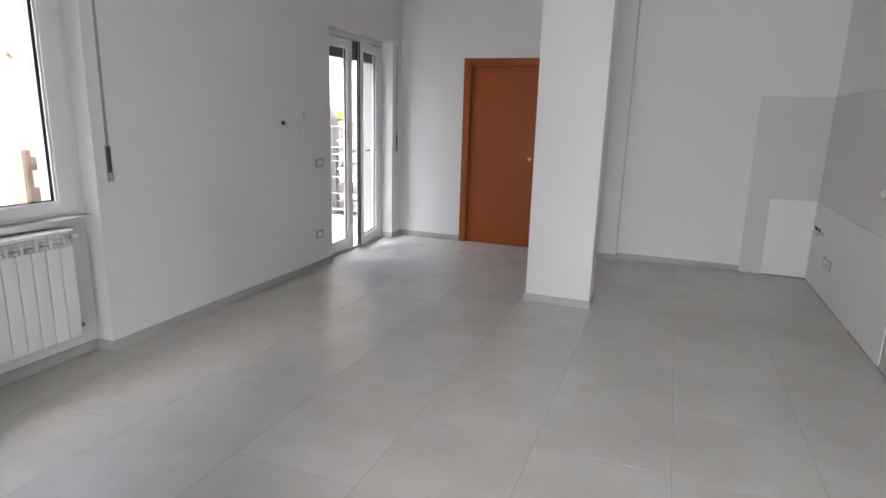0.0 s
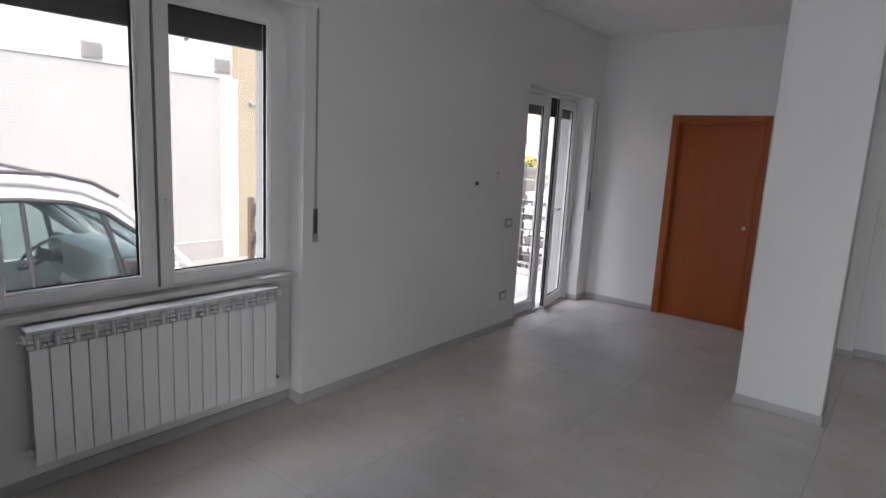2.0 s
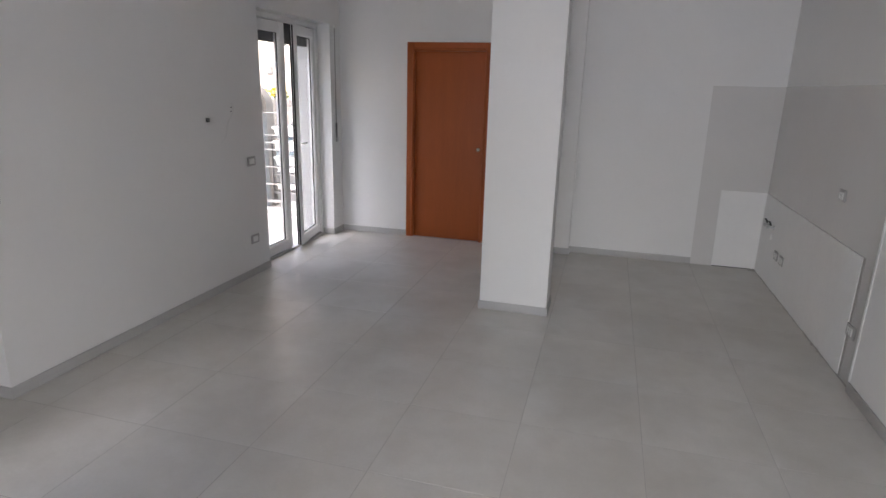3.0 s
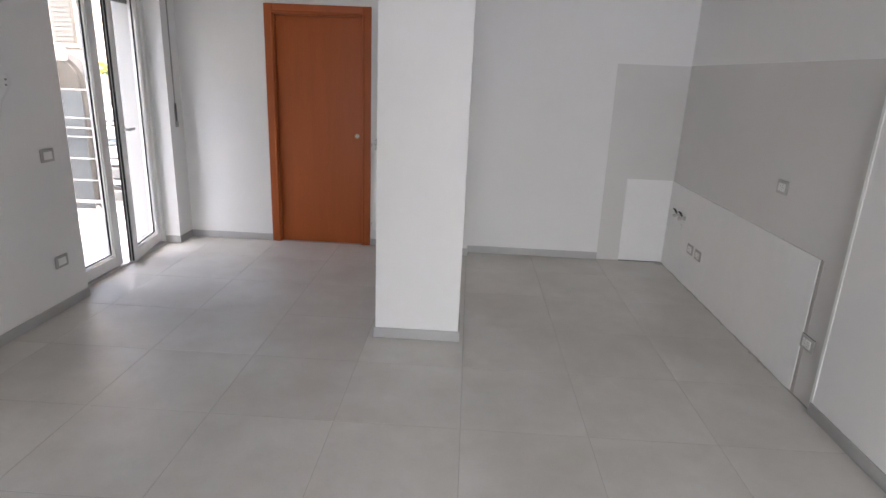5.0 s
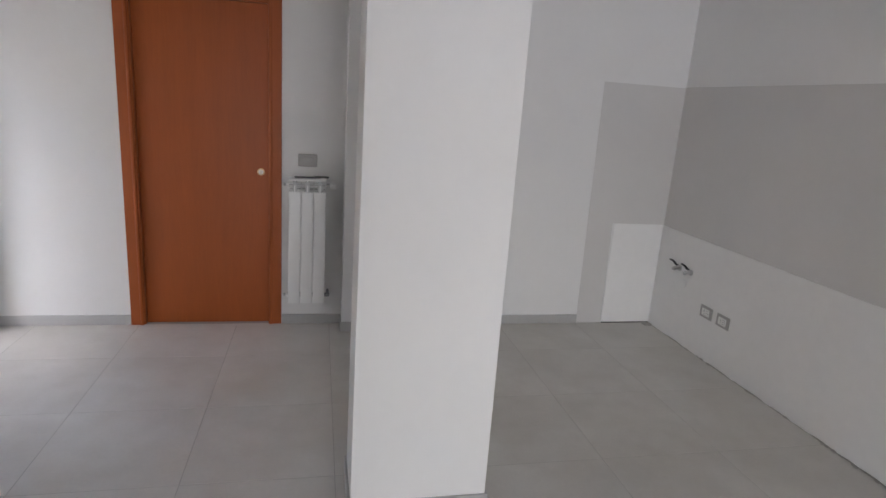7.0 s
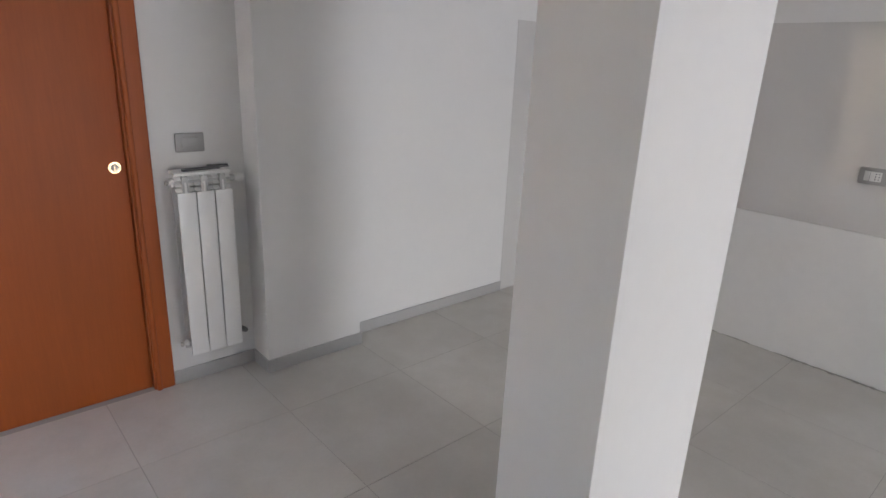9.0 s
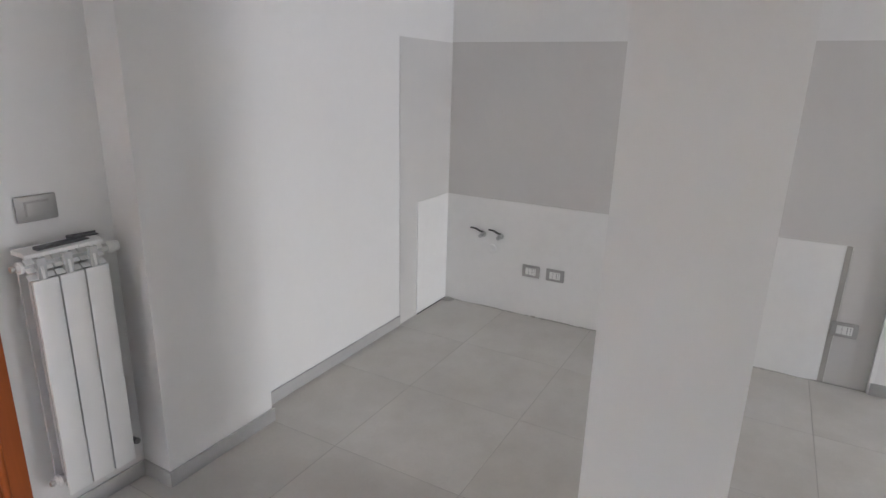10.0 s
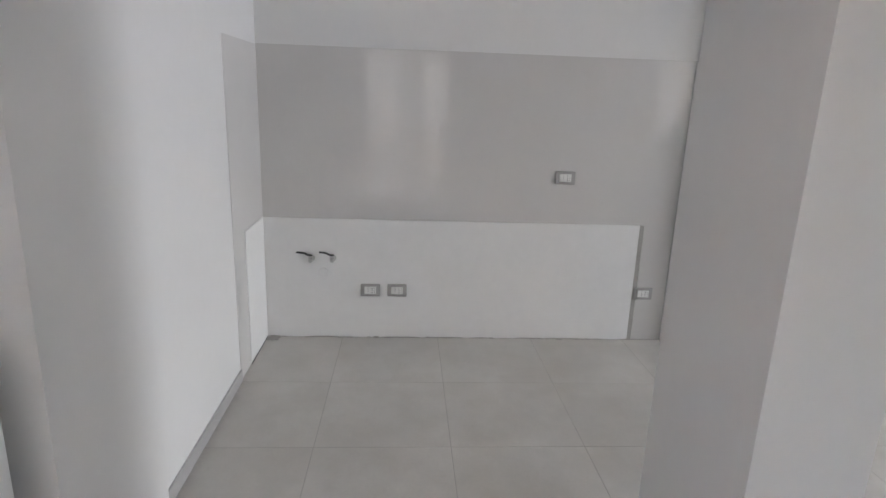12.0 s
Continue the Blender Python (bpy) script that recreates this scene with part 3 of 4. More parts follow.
def lever_handle(parent, x, y, z, down):
    """Window handle on a stile; down: the grip hangs, otherwise it points along +y."""
    bm = bmesh.new()
    box(bm, x, x + 0.010, y - 0.014, y + 0.014, z - 0.032, z + 0.032, 0.003)
    rod(bm, (x + 0.010, y, z), (x + 0.042, y, z), 0.009)
    if down:
        box(bm, x + 0.034, x + 0.048, y - 0.010, y + 0.010, z - 0.115, z + 0.012, 0.004)
    else:
        box(bm, x + 0.034, x + 0.048, y - 0.012, y + 0.115, z - 0.010, z + 0.010, 0.004)
    part("handle", bm, M_WHITEP, parent, "white lever handle")


w1 = tagged(new("window_1"), "closed white plastic two-sash window in a wall niche", "window", kind="structure")
bm = bmesh.new()
ring(bm, -0.185, -0.115, NY0, NY1, 0.858, 2.42, 0.062, bevel=0.004)
part("window_frame", bm, M_PVC, w1)
left = sash(w1, -0.165, -0.085, 0.925, 1.708, 0.888, 2.375, 1.050, 1.640, 0.942, 2.305)
right = sash(w1, -0.165, -0.085, 1.722, 2.497, 0.888, 2.375, 1.789, 2.378, 0.942, 2.305)
part("meeting_strip", boxes((-0.10, -0.0835, 1.7095, 1.7205, 0.885, 2.37)), M_MIDP, w1)
lever_handle(right, -0.085, 1.752, 1.335, True)
bm = bmesh.new()
for z in (0.90, 1.02):
    rod(bm, (-0.112, 2.505, z), (-0.112, 2.505, z + 0.07), 0.007, n=10)
part("hinge", bm, M_MIDP, w1)
solid("window_sill", boxes((-0.50, -0.045, NY0 + 0.001, NY1 - 0.001, 0.821, 0.857), bevel=0.010), M_STONE, "pale stone window sill above the radiator", "sill")

# sheet of paper on the sill
bm = bmesh.new()
box(bm, -0.05, 0.05, -0.105, 0.105, 0, 0.004, 0.001)
o = tagged(new("paper_leaflet", meshed("paper_leaflet", bm, M_PAPER)), "folded white paper leaflet lying on the window sill", "paper")
o.matrix_world = Matrix.Translation((-0.066, 2.375, 0.858)) @ Matrix.Rotation(radians(5), 4, "Z")


def roller_shutter(y0, y1, zlow, zhigh, x, label):
    r = thing("roller_shutter", label, "shutter", (x, (y0 + y1) / 2, zlow))
    h = 0.045
    n = int((zhigh - zlow) / h) + 1
    half = (y1 - y0) / 2
    bm = bmesh.new()
    prism(bm, [(-0.006, -0.004), (-0.009, h * 0.5), (-0.006, h), (0.003, h + 0.004), (0.006, h * 0.5), (0.003, -0.001)], "y", -half, half)
    me = meshed("slat", bm, M_SLAT)
    for i in range(n):
        s = new("slat", me)
        s.parent = r
        s.location = (0, 0, i * h)
    bm = bmesh.new()
    rod(bm, (0.0, half * 0.30, -0.012), (0.018, half * 0.30, -0.012), 0.010, n=12)
    part("stop_buffer", bm, M_WHITEP, r)
    return r


roller_shutter(NY0 + 0.02, NY1 - 0.02, 2.172, 2.42, -0.235, "dark roller shutter rolled up above the window")
roller_shutter(BY0 + 0.02, BY1 - 0.02, 2.045, 2.28, -0.255, "dark roller shutter rolled up above the terrace door")
for a, b, z0, z1 in ((NY0, NY0 + 0.03, 0.858, 2.42), (NY1 - 0.03, NY1, 0.858, 2.42), (BY0, BY0 + 0.03, 0.0, 2.28), (BY1 - 0.03, BY1, 0.0, 2.28)):
    solid("shutter_guide", boxes((-0.285, -0.22, a + 0.001, b - 0.001, z0, z1)), M_REVEAL, "pale grey shutter guide rail at the opening's side", "guide rail")

# thin slabs added over the white reveals, greyed to dim them
for y0, y1, z0, z1 in ((NY0, NY1, 0.858, 2.42), (BY0, BY1, 0.0, 2.28)):
    solid("outer_reveal", boxes((-0.479, -0.287, y0 + 0.0005, y0 + 0.006, z0, z1)), M_REVEAL, "thin greyed lining added to dim the outer reveal beside the shutter guide", "reveal")
    solid("outer_reveal", boxes((-0.479, -0.287, y1 - 0.006, y1 - 0.0005, z0, z1)), M_REVEAL, "thin greyed lining added to dim the outer reveal beside the shutter guide", "reveal")

# terrace door: one leaf shut, the other ajar
w2 = tagged(new("window_2"), "white plastic glazed terrace door with one leaf ajar", "terrace door", kind="structure")
bm = bmesh.new()
ring(bm, -0.205, -0.140, BY0, BY1, 0.0, 2.28, 0.05, bottom=False)
part("window_frame", bm, M_PVC, w2)
part("threshold", boxes((-0.215, -0.10, BY0 + 0.05, BY1 - 0.05, 0.0, 0.022), bevel=0.003), M_STEEL, w2)
sash(w2, -0.175, -0.110, 5.130, 5.712, 0.030, 2.215, 5.238, 5.625, 0.118, 2.13, "fixed_leaf")
part("edge_gasket", boxes((-0.168, -0.118, 5.7125, 5.718, 0.04, 2.20)), M_GASKET, w2)
hinge = new("opening_leaf")
hinge.parent = w2
hinge.matrix_world = Matrix.Translation((-0.222, 6.41, 0)) @ Matrix.Rotation(radians(10.0), 4, "Z")
W = 0.655


def leaf_piece(name, bm, mat):
    ob = part(name, bm, mat, hinge)
    return ob


bm = bmesh.new()
box(bm, 0.02, 0.065, -W, -W + 0.085, 0.030, 2.215, 0.006)
box(bm, 0.0, 0.065, -0.085, 0.0, 0.030, 2.215, 0.006)
box(bm, 0.001, 0.064, -W + 0.081, -0.081, 2.13, 2.214, 0.006)
box(bm, 0.001, 0.064, -W + 0.081, -0.081, 0.031, 0.118, 0.006)
leaf_piece("leaf_frame", bm, M_PVC)
bm = bmesh.new()
ring(bm, 0.043, 0.056, -W + 0.084, -0.084, 0.117, 2.131, 0.014, bevel=0.003)
leaf_piece("glazing_bead", bm, M_PVC)
g = leaf_piece("pane", boxes((0.010, 0.030, -W + 0.082, -0.082, 0.115, 2.133)), M_GLASS)
g.visible_shadow = False
bm = bmesh.new()
ring(bm, 0.030, 0.034, -W + 0.084, -0.084, 0.117, 2.131, 0.020, bevel=0)
leaf_piece("gasket", bm, M_GASKET)
leaf_piece("edge_gasket", boxes((0.022, 0.036, -W - 0.006, -W + 0.001, 0.04, 2.205), (0.043, 0.058, -W - 0.004, -W + 0.001, 0.04, 2.205)), M_GASKET)
lever_handle(hinge, 0.065, -W + 0.045, 1.085, False)
solid("door_sill", boxes((-0.50, -0.001, BY0 + 0.001, BY1 - 0.001, -0.03, -0.001)), M_STONE, "pale stone sill under the terrace door", "sill")


# ---- outside: terrace ----
terrace = solid("terrace", boxes((-2.25, -0.48, 3.55, 7.5, -0.5, -0.055)), M_PAVING, "pale paved terrace slab beside the flat", "terrace")
solid("terrace_curb", boxes((-2.25, -0.48, 7.36, 7.5, -0.055, 0.018), (-2.25, -2.11, 3.55, 7.36, -0.055, 0.018), bevel=0.004), M_FACADE, "low white kerb along the terrace edge", "kerb")


def railing(label, at, turn, length, heights, mat, h, post_gap):
    r = thing("terrace_railing", label, "railing", at, "", turn)
    n = max(2, int(length / post_gap) + 1)
    for i in range(n):
        x = length * i / (n - 1)
        part("post", boxes((x - 0.025, x + 0.025, -0.025, 0.025, 0, heights[-1] + h), bevel=0.004), mat, r)
    for z in heights:
        part("bar", boxes((-0.02, length + 0.02, -0.045, -0.026, z - h / 2, z + h / 2), bevel=0.003), mat, r)
    return r


railing("white metal terrace railing with thin horizontal bars", (-2.18, 7.43, 0.018), 0.0, 1.67, (0.088, 0.108, 0.330, 0.563, 0.790, 0.882, 0.983, 1.270), M_RAIL, 0.010, 1.67)
railing("brown slatted fence panel at the terrace edge", (-2.18, 3.62, 0.018), radians(90), 3.75, (0.12, 0.40, 0.68, 0.95), M_SLATWOOD, 0.12, 1.95)


# ---- outside: vehicles ----
def parked_car(name, label, paint, at, turn, height=1.62):
    """A compact people carrier: nose towards +y, middle at the origin, standing on z = 0."""
    c = thing(name, label, "car", at, "", turn)
    k = height / 1.75
    hw = 0.83
    lower = [(-2.15, 0.35), (-2.18, 0.74), (-2.10, 0.97), (-2.00, 0.97), (-1.90, 0.50), (1.10, 0.50), (1.28, 0.90), (1.40, 0.95), (1.62, 0.90), (1.86, 0.82), (2.02, 0.62), (2.04, 0.32), (1.80, 0.24), (-2.0, 0.24)]
    bm = bmesh.new()
    prism(bm, [(y, z * k) for y, z in lower], "x", -hw, hw)
    bmesh.ops.bevel(bm, geom=[e for e in bm.edges if abs(e.verts[0].co.x - e.verts[1].co.x) < 1e-4], offset=0.03, segments=3, affect="EDGES")
    part("body", bm, paint, c)
    roofline = [(-2.10, 0.98), (-2.06, 1.40), (-1.90, 1.66), (-1.4, 1.74), (-0.2, 1.745), (0.50, 1.70), (0.85, 1.64), (1.12, 1.50), (1.36, 1.28), (1.68, 0.92)]
    inset = 0.16

    def width(z):
        return hw - 0.02 - inset * max(0.0, (z - 0.92) / 0.82)
    bm = bmesh.new()
    roof = roofline[2:8]
    rows = []
    for y, z in roof:
        w = width(z)
        rows.append([bm.verts.new((w * u, y, (z + 0.035 * (1 - u * u) - 0.03) * k)) for u in (-1, -0.85, -0.4, 0, 0.4, 0.85, 1)])
    for a, b in zip(rows, rows[1:]):
        for i in range(6):
            bm.faces.new((a[i], a[i + 1], b[i + 1], b[i]))
    bmesh.ops.recalc_face_normals(bm, faces=bm.faces)
    made = bmesh.ops.extrude_face_region(bm, geom=list(bm.faces))["geom"]
    for v in made:
        if isinstance(v, bmesh.types.BMVert):
            v.co.z -= 0.035
    bmesh.ops.recalc_face_normals(bm, faces=bm.faces)
    part("roof", bm, paint, c)
    for s in (-1, 1):
        bm = bmesh.new()
        line = roofline
        for (ya, za), (yb, zb) in zip(line, line[1:]):
            pa, pb = Vector((s * width(za), ya, za * k - 0.035)), Vector((s * width(zb), yb, zb * k - 0.035))
            rod(bm, pa, pb, 0.042, n=10)
            bmesh.ops.create_icosphere(bm, subdivisions=2, radius=0.042, matrix=Matrix.Translation(pb))
        part("side_rail", bm, paint, c)
        bm = bmesh.new()
        window_top = [(-1.80, 1.49), (-1.2, 1.54), (-0.2, 1.55), (0.45, 1.535), (0.78, 1.50), (1.02, 1.41), (1.22, 1.25), (1.36, 1.12), (1.40, 1.06)]
        strip = []
        for i in range(34):
            y = -1.80 + 3.20 * i / 33
            zr = float(np.interp(y, [q[0] for q in roofline], [q[1] for q in roofline])) - 0.03
            zw = float(np.interp(y, [q[0] for q in window_top], [q[1] for q in window_top])) - 0.01
            strip.append([bm.verts.new((s * (width(z) + 0.006 - d), y, z * k)) for z in (zr, zw) for d in (0, 0.03)])
        for a, b in zip(strip, strip[1:]):
            for m, n in ((0, 2), (2, 3), (3, 1), (1, 0)):
                bm.faces.new((a[m], a[n], b[n], b[m]))
        bmesh.ops.recalc_face_normals(bm, faces=bm.faces)
        part("upper_side", bm, paint, c)
        bm = bmesh.new()
        frame_line = [(1.02, 1.41), (1.22, 1.25), (1.36, 1.12), (1.40, 1.06)]
        top = [(-1.80, 1.49), (-1.2, 1.54), (-0.2, 1.55), (0.45, 1.535), (0.78, 1.50), *frame_line]
        for (ya, za), (yb, zb) in zip(top, top[1:]):
            rod(bm, (s * (width(za) + 0.012), ya, za * k), (s * (width(zb) + 0.012), yb, zb * k), 0.020, n=8)
        for ya, za, yb, zb, rr in ((1.13, 0.80, 0.99, 1.42, 0.024), (0.46, 0.80, 0.44, 1.54, 0.020), (-1.80, 0.80, -1.76, 1.49, 0.05), (-0.75, 0.80, -0.74, 1.54, 0.05)):
            rod(bm, (s * width(za), ya, za * k), (s * width(zb), yb, zb * k), rr, n=8)
        part("window_surround", bm, M_TRIM, c)
        trim = 0.016 if s > 0 else 0.055
        bm = bmesh.new()
        for (ya, za), (yb, zb) in (((0.62, 1.57), (0.98, 1.34)), ((0.98, 1.34), (1.40, 0.99))):
            rod(bm, (s * (width(za) - 0.07), ya, za * k), (s * (width(zb) - 0.07), yb, zb * k), trim, n=10)
        part("inner_pillar_trim", bm, M_CARIN, c)
        part("belt_moulding", boxes((s * (hw + 0.004) - 0.008, s * (hw + 0.004) + 0.008, -1.95, 1.40, 0.66 * k, 0.745 * k), bevel=0.004), M_TRIM, c, "dark grey strip along the side")
        part("door_panel", boxes((s * (hw - 0.03) - 0.028, s * (hw - 0.03) + 0.028, -2.0, 1.40, 0.42 * k, 0.79 * k), bevel=0.008), paint, c)
        part("b_pillar", boxes((s * (hw - 0.09) - 0.02, s * (hw - 0.09) + 0.02, 0.09, 0.245, 0.78 * k, 1.55 * k), bevel=0.01), paint, c)
        bm = bmesh.new()
        poly = [(-1.78, 0.80), *[(y, z + 0.01) for y, z in top], (1.44, 0.80)]
        low = [bm.verts.new((s * (width(z) - 0.012), y, z * k)) for y, z in poly]
        high = [bm.verts.new((s * (width(z) - 0.016), y, z * k)) for y, z in poly]
        bm.faces.new(low)
        bm.faces.new(high[::-1])
        for i in range(len(poly)):
            j = (i + 1) % len(poly)
            bm.faces.new((low[i], low[j], high[j], high[i]))
        bmesh.ops.recalc_face_normals(bm, faces=bm.faces)
        g = part("side_glass", bm, M_CARGLASS, c)
        g.visible_shadow = False
        bm = bmesh.new()
        rail = [(-1.6, 1.66), (-1.0, 1.752), (0.1, 1.755), (0.66, 1.725), (0.95, 1.655), (1.15, 1.535)]
        for (ya, za), (yb, zb) in zip(rail, rail[1:]):
            rod(bm, (s * (width(1.6) - 0.03), ya, za * k), (s * (width(1.6) - 0.03), yb, zb * k), 0.017, n=10)
        part("roof_rail", bm, M_DARKP, c, "black roof rail")
    for pts, name in (([(0.90, 1.62), (1.64, 0.93)], "windscreen"), ([(-1.93, 1.62), (-2.08, 1.06)], "rear_window")):
        bm = bmesh.new()
        (ya, za), (yb, zb) = pts
        wa, wb = width(za) - 0.05, width(zb) - 0.05
        q = [bm.verts.new(p) for p in ((-wa, ya, za * k), (wa, ya, za * k), (wb, yb, zb * k), (-wb, yb, zb * k))]
        f = bm.faces.new(q)
        ext = bmesh.ops.extrude_face_region(bm, geom=[f])["geom"]
        for v in ext:
            if isinstance(v, bmesh.types.BMVert):
                v.co.z -= 0.006
        bmesh.ops.recalc_face_normals(bm, faces=bm.faces)
        g = part(name, bm, M_CARGLASS, c)
        g.visible_shadow = False
    for sx in (-1, 1):
        for y in (-1.35, 1.32):
            bm = bmesh.new()
            rod(bm, (sx * (hw - 0.19), y, 0.31), (sx * (hw + 0.01), y, 0.31), 0.31, n=28)
            wheel = part("wheel", bm, M_TYRE, c)
            bm = bmesh.new()
            rod(bm, (sx * (hw + 0.011), y, 0.31), (sx * (hw + 0.022), y, 0.31), 0.20, 0.18, 24)
            part("rim", bm, M_STEEL, wheel)
    part("dashboard", boxes((-0.72, 0.72, 1.02, 1.46, 0.70 * k, 1.03 * k), bevel=0.05), M_CARIN, c)
    bm = bmesh.new()
    for i in range(24):
        a, b = 2 * math.pi * i / 24, 2 * math.pi * (i + 1) / 24
        m = Matrix.Translation((-0.36, 0.84, 0.92 * k)) @ Matrix.Rotation(radians(38), 4, "X")
        rod(bm, m @ Vector((0.20 * math.cos(a), 0.20 * math.sin(a), 0)), m @ Vector((0.20 * math.cos(b), 0.20 * math.sin(b), 0)), 0.017, n=8)
    for a in (0.4, math.pi - 0.4, 1.5 * math.pi):
        rod(bm, m @ Vector((0, 0, 0)), m @ Vector((0.19 * math.cos(a), 0.19 * math.sin(a), 0)), 0.014, n=8)
    rod(bm, (-0.36, 0.83, 0.92 * k), (-0.36, 1.10, 0.84 * k), 0.055, n=12)
    part("steering_wheel", bm, M_DARKP, c)
    for sx in (-0.36, 0.36):
        bm = bmesh.new()
        box(bm, sx - 0.25, sx + 0.25, -0.25, 0.30, 0.55 * k, 0.73 * k, 0.05)
        box(bm, sx - 0.24, sx + 0.24, -0.37, -0.23, 0.65 * k, 1.24 * k, 0.05)
        box(bm, sx - 0.13, sx + 0.13, -0.39, -0.29, 1.26 * k, 1.44 * k, 0.04)
        part("seat", bm, M_CARIN, c)
    for sx in (-1, 1):
        bm = bmesh.new()
        box(bm, sx * 0.86 - 0.07, sx * 0.86 + 0.07, 1.10, 1.22, 0.90 * k, 1.03 * k, 0.03)
        part("door_mirror", bm, M_TRIM, c, "dark grey door mirror")
        bm = bmesh.new()
        box(bm, sx * 0.62 - 0.16, sx * 0.62 + 0.16, 1.86, 1.98, 0.62 * k, 0.76 * k, 0.03)
        part("headlight", bm, M_STEEL, c)
    return c


parked_car("parked_car", "white compact people carrier with black roof rails parked outside the window", M_CARW, (-3.02, 1.32, -0.42), 0.0, 1.75)
parked_car("parked_car", "white hatchback parked beyond the terrace railing", M_CARW, (-2.15, 11.6, -0.42), radians(180), 1.50)

# tarpaulin-covered stack with a notice pinned to it
stack = thing("covered_stack", "stack under a grey tarpaulin beyond the terrace railing", "covered stack", (-3.42, 9.3, -0.42))
bm = bmesh.new()
arch = [(0.80 * math.cos(math.pi * i / 18), 1.72 + 0.45 * math.sin(math.pi * i / 18)) for i in range(19)]
prism(bm, [(0.83, 0.0), *arch, (-0.83, 0.0)], "y", 0.0, 0.32)
bmesh.ops.bevel(bm, geom=[e for e in bm.edges if abs(e.verts[0].co.y - e.verts[1].co.y) < 1e-5], offset=0.05, segments=2, affect="EDGES")
part("tarpaulin", bm, M_TARP, stack)
part("notice", boxes((0.48, 0.64, -0.012, -0.002, 1.98, 2.14)), M_NOTICE, stack, "white paper notice")
tagged(new("privacy_sheet", meshed("privacy_sheet", boxes((-2.14, -1.44, 7.462, 7.474, 0.018, 1.27)), M_SCREEN)), "blue-grey sheet fixed behind the terrace railing", "privacy screen")


def planter_box(z, mat, label):
    """A tapered trough with a thick rim and earth inside, its long side along x."""
    p = thing("planter", label, "planter", (-1.20, 7.66, z), "planters on the rack")
    bm = bmesh.new()
    prism(bm, [(-0.075, 0.0), (0.075, 0.0), (0.098, 0.095), (-0.098, 0.095)], "x", -0.20, 0.20)
    part("trough", bm, mat, p)
    bm = boxes((-0.225, 0.225, -0.110, -0.086, 0.092, 0.124), (-0.225, 0.225, 0.086, 0.110, 0.092, 0.124), (-0.225, -0.20, -0.086, 0.086, 0.092, 0.124), (0.20, 0.225, -0.086, 0.086, 0.092, 0.124), bevel=0.003)
    part("rim", bm, mat, p)
    part("earth", boxes((-0.20, 0.20, -0.086, 0.086, 0.096, 0.108)), M_SLATWOOD, p)


rack = thing("planter_rack", "dark metal rack holding white planters behind the railing", "rack", (-1.20, 7.66, -0.42))
for sx in (-0.235, 0.235):
    for sy in (-0.10, 0.10):
        part("leg", boxes((sx - 0.010, sx + 0.010, sy - 0.010, sy + 0.010, 0.0, 1.42)), M_DARKP, rack)
for z in (0.095, 0.345, 0.575, 0.785, 0.975):
    part("shelf", boxes((-0.245, 0.245, -0.115, 0.115, z + 0.405, z + 0.419), bevel=0.002), M_DARKP, rack)
    planter_box(z, M_WHITEP if z > 0.5 else M_VENT, "white plastic planter standing on the dark rack" if z > 0.5 else "pale grey planter low on the dark rack")


# ---- outside: buildings ----
garage = tagged(thing("garage_building", "pale grey rendered building across the yard with small vents", "building", (-7.9, 0, -0.42)))
part("wall", boxes((-0.5, 0, -8, 6.69, -0.4, 3.17)), M_FACADE_G, garage, "pale grey render")
part("upper_wall", boxes((-0.52, 0.02, -8, 6.948, 3.17, 7.5)), M_FACADE, garage, "white render")
part("plinth", boxes((0.0, 0.06, -8, 6.69, -0.4, 0.02)), M_RUBBLE, garage, "rough stone plinth")
part("pilaster", boxes((-0.5, 0.20, 6.69, 6.95, -0.4, 3.17)), M_FACADE, garage)
for y, z in ((4.41, 3.35), (6.72, 3.40)):
    vent = part("vent", boxes((0.02, 0.05, y - 0.16, y + 0.16, z - 0.13, z + 0.13), bevel=0.005), M_VENT, garage, "grey vent grille")
    for i in range(5):
        part("louvre", boxes((0.05, 0.058, y - 0.14, y + 0.14, z - 0.10 + i * 0.047, z - 0.085 + i * 0.047)), M_VENT, vent)

cream = tagged(thing("cream_building", "cream rendered building corner beyond the yard", "building", (-9.1, 7.1, -0.42)))
part("wall", boxes((-4, 1.42, -0.15, 1.6, -0.4, 7.5)), M_BEIGE, cream)
bm = bmesh.new()
rod(bm, (1.42, 0.12, 2.75), (1.49, 0.12, 2.75), 0.05, n=14)
part("wall_lamp", bm, M_MIDP, cream)


def apartment_block(at, w, d, h, mat, label, floors, cols, sill=1.4):
    b = thing("apartment_building", label, "building", at)
    part("wall", boxes((-w / 2, w / 2, 0, d, -0.4, h)), mat, b)
    part("roof", boxes((-w / 2 - 0.3, w / 2 + 0.3, -0.4, d + 0.3, h, h + 0.25), bevel=0.03), M_GREYB, b)
    for f in range(floors):
        for c in range(cols):
            x = -w / 2 + w * (c + 0.5) / cols
            z = sill + f * 3.0
            win = part("window", boxes((x - 0.5, x + 0.5, -0.06, 0.02, z, z + 1.4), bevel=0.01), M_PVC, b)
            part("pane", boxes((x - 0.43, x + 0.43, -0.068, -0.058, z + 0.07, z + 1.33)), M_CARIN, win)
            if f and c % 2 == 0:
                bal = part("balcony", boxes((x - 1.0, x + 1.0, -0.9, 0, z - 1.05, z - 0.9)), M_VENT, b)
                bm = bmesh.new()
                for i in range(17):
                    box(bm, x - 1.0 + i * 0.125 - 0.012, x - 1.0 + i * 0.125 + 0.012, -0.9, -0.87, z - 0.9, z + 0.1)
                box(bm, x - 1.02, x + 1.02, -0.92, -0.85, z + 0.1, z + 0.15)
                part("balustrade", bm, M_VENT, bal)
    return b


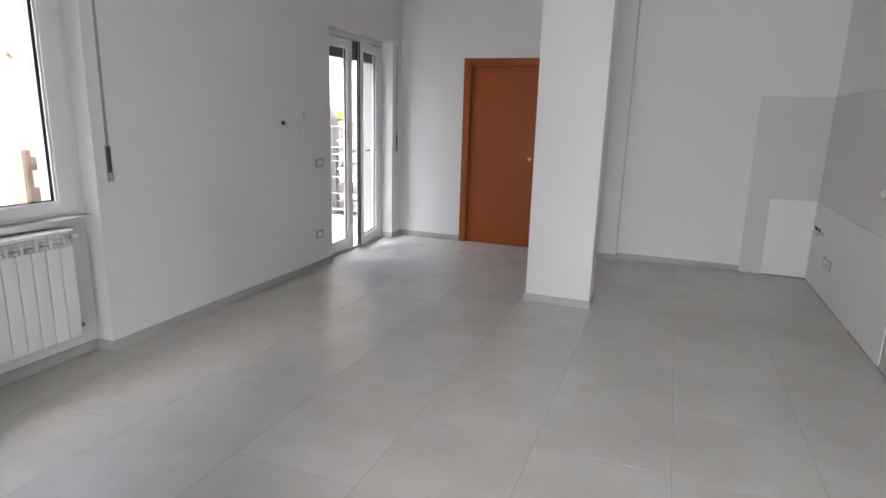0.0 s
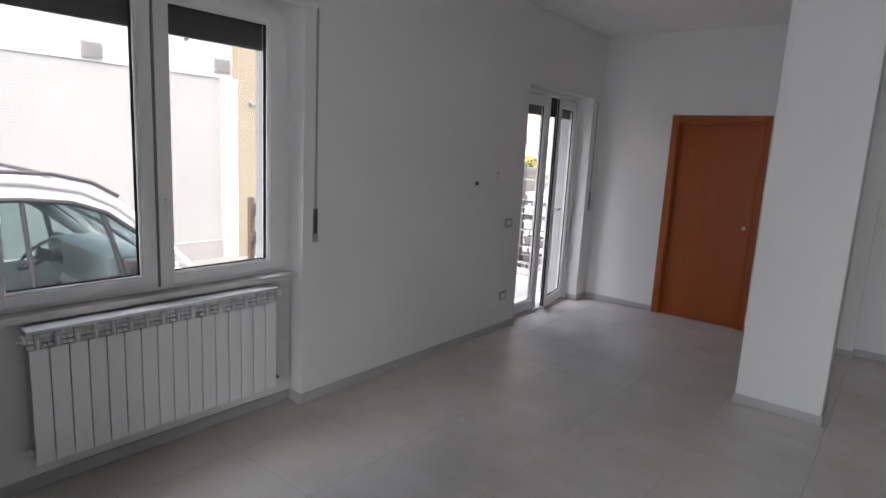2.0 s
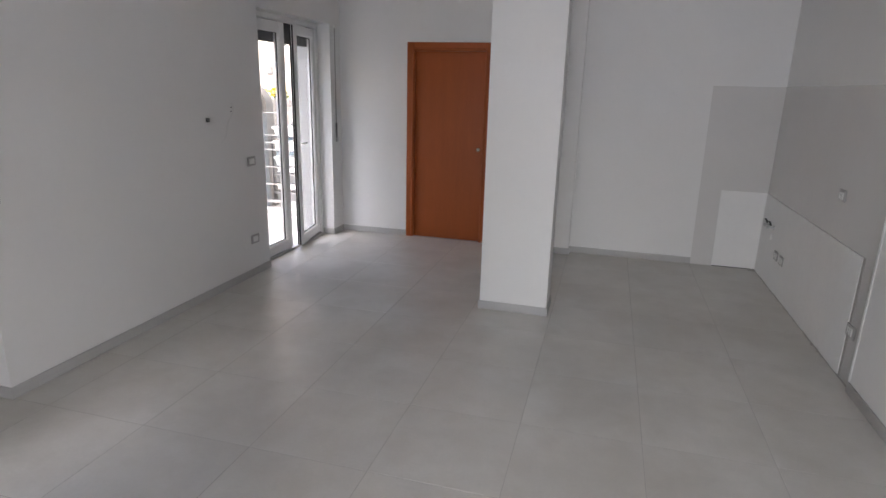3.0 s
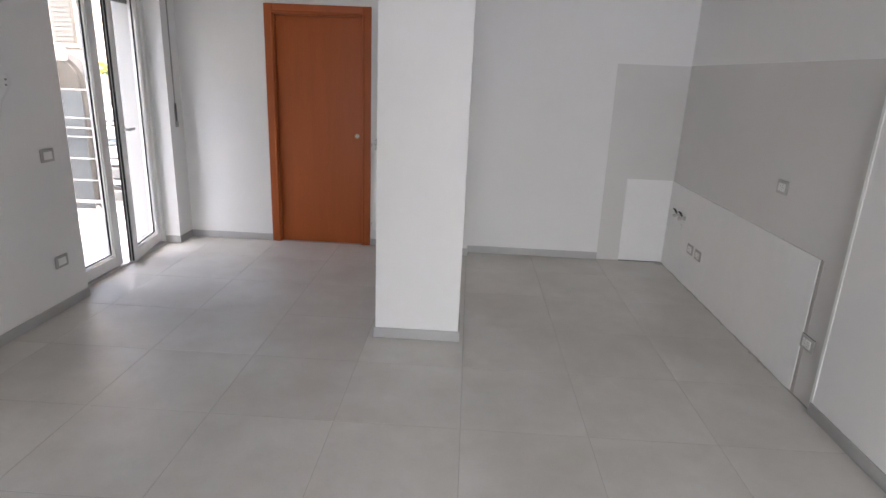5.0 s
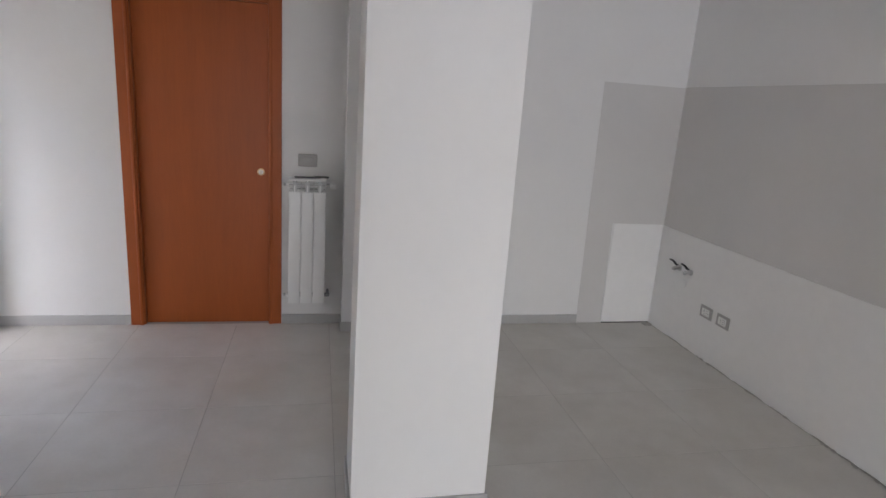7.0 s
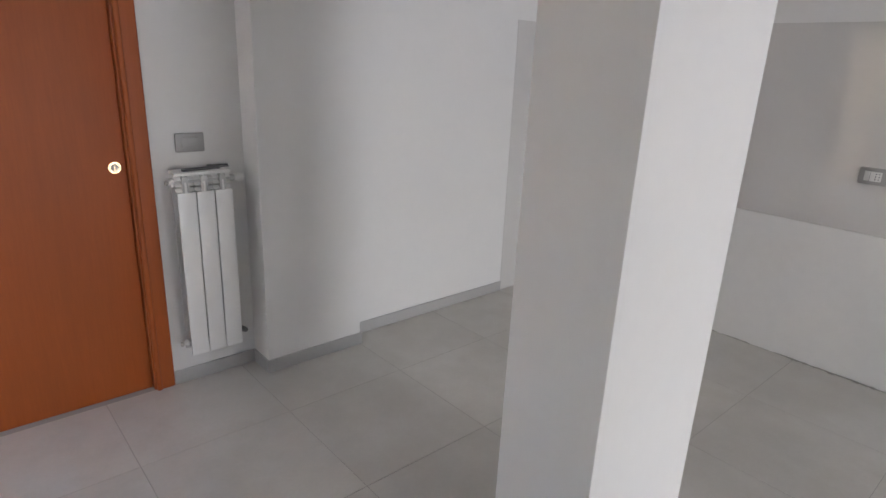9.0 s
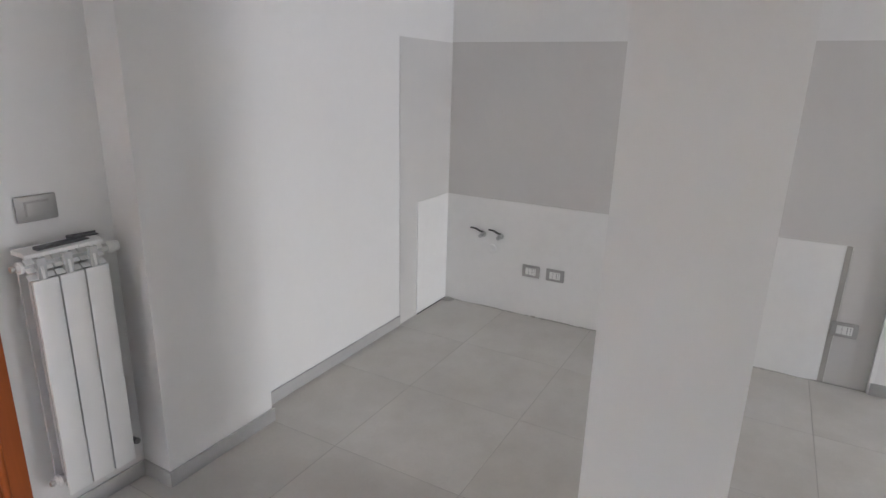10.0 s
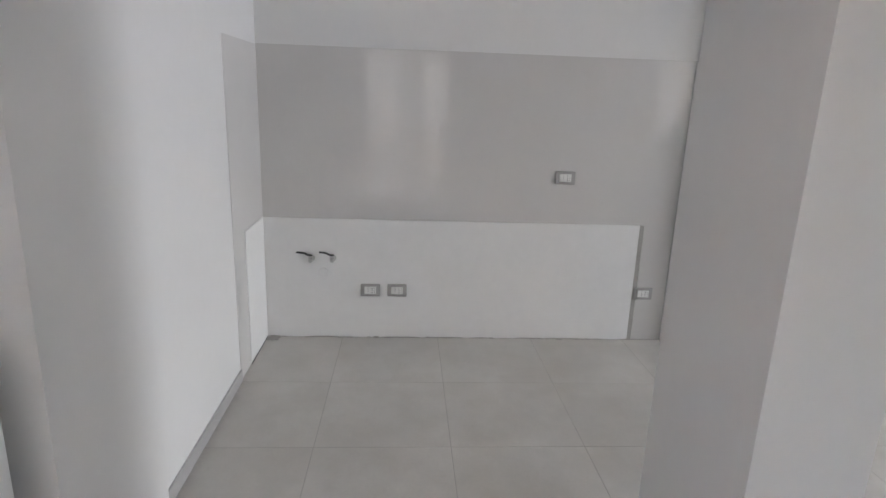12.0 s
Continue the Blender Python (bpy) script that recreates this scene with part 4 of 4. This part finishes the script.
apartment_block((-17.2, 24.0, -0.42), 9.0, 8.0, 10.0, M_FACADE, "pale apartment building with white railed balconies in the distance", 3, 3, 0.55)
pink = apartment_block((-5.3, 18.0, -0.42), 8.9, 8.0, 10.5, M_PINK, "pale pink apartment building in the distance", 3, 1)
sh = part("shutter", boxes((-3.62, -3.03, -0.10, 0.01, 2.38, 5.2), bevel=0.01), M_GREYB, pink, "tall grey roller shutter")
for i in range(22):
    part("slat", boxes((-3.60, -3.05, -0.112, -0.098, 2.44 + i * 0.125, 2.54 + i * 0.125)), M_GREYB, sh)
part("ledge", boxes((-3.75, -2.9, -0.16, 0.01, 2.28, 2.375), bevel=0.01), M_FACADE, pink)
vent = part("vent", boxes((-2.60, -2.40, -0.06, 0.01, 2.33, 2.57), bevel=0.01), M_VENT, pink, "small grey vent box")
bm = bmesh.new()
rod(bm, (-2.50, -0.04, 2.56), (-2.50, -0.04, 9.5), 0.025, n=10)
part("drain_pipe", bm, M_FACADE, pink)
solid("yard_wall", boxes((-7.3, 1.5, 16.0, 16.2, -0.8, 1.0)), M_GREYB, "grey yard wall closing the far end", "wall")

# flower trough on the yard wall
tr = thing("flower_trough", "grey trough of yellow flowers on the yard wall", "flower trough", (-6.55, 16.1, 1.0))
part("trough", boxes((-0.5, 0.5, -0.12, 0.12, 0, 0.2), bevel=0.02), M_GREYB, tr)
rnd = random.Random(5)
for nm, mat, cnt, z0 in (("leaves", M_LEAF, 90, 0.2), ("blossoms", M_YELLOW, 120, 0.28)):
    bm = bmesh.new()
    for i in range(cnt):
        s = 0.02 + rnd.random() * 0.035
        m = Matrix.Translation((rnd.uniform(-0.45, 0.45), rnd.uniform(-0.12, 0.12), z0 + rnd.random() * 0.22)) @ Euler((rnd.random() * 6, rnd.random() * 6, 0)).to_matrix().to_4x4()
        bmesh.ops.create_circle(bm, cap_ends=True, segments=6, radius=s, matrix=m)
    part(nm, bm, mat, tr)

# ---- floor tiles ----
PITCH, JX, JY = 0.603, 0.836, 4.367
HALF = PITCH / 2 - 0.0009
made = {}


def tile_mesh(x0, x1, y0, y1):
    key = (round(x1 - x0, 4), round(y1 - y0, 4))
    if key not in made:
        hx, hy, c = key[0] / 2, key[1] / 2, 0.0010
        bm = bmesh.new()
        prism(bm, [(-hx, -hy), (hx, -hy), (hx, hy), (-hx, hy)], "z", -0.010, -c)
        top = [bm.verts.new((sx * (hx - c), sy * (hy - c), 0.0)) for sx, sy in ((-1, -1), (1, -1), (1, 1), (-1, 1))]
        bm.verts.ensure_lookup_table()
        bm.faces.new(top)
        rim = [bm.verts[i] for i in (4, 5, 6, 7)]
        for f in [f for f in bm.faces if all(v in rim for v in f.verts)]:
            bm.faces.remove(f)
        for i in range(4):
            j = (i + 1) % 4
            bm.faces.new((rim[i], rim[j], top[j], top[i]))
        bmesh.ops.recalc_face_normals(bm, faces=bm.faces)
        made[key] = meshed("tile", bm, M_TILE, False)
    return made[key]


rnd = random.Random(11)
FX0, FX1, FY0, FY1 = -0.124, EAST - 0.001, SOUTH, 6.694
for i in range(-3, 9):
    for j in range(-13, 6):
        x0, x1 = JX + i * PITCH + 0.0012, JX + (i + 1) * PITCH - 0.0012
        y0, y1 = JY + j * PITCH + 0.0012, JY + (j + 1) * PITCH - 0.0012
        x0, x1, y0, y1 = max(x0, FX0), min(x1, FX1), max(y0, FY0), min(y1, FY1)
        if x1 - x0 < 0.03 or y1 - y0 < 0.03:
            continue
        t = new("tile", tile_mesh(x0, x1, y0, y1))
        t.parent = floor
        t.location = ((x0 + x1) / 2, (y0 + y1) / 2, rnd.uniform(-0.0006, 0.0))
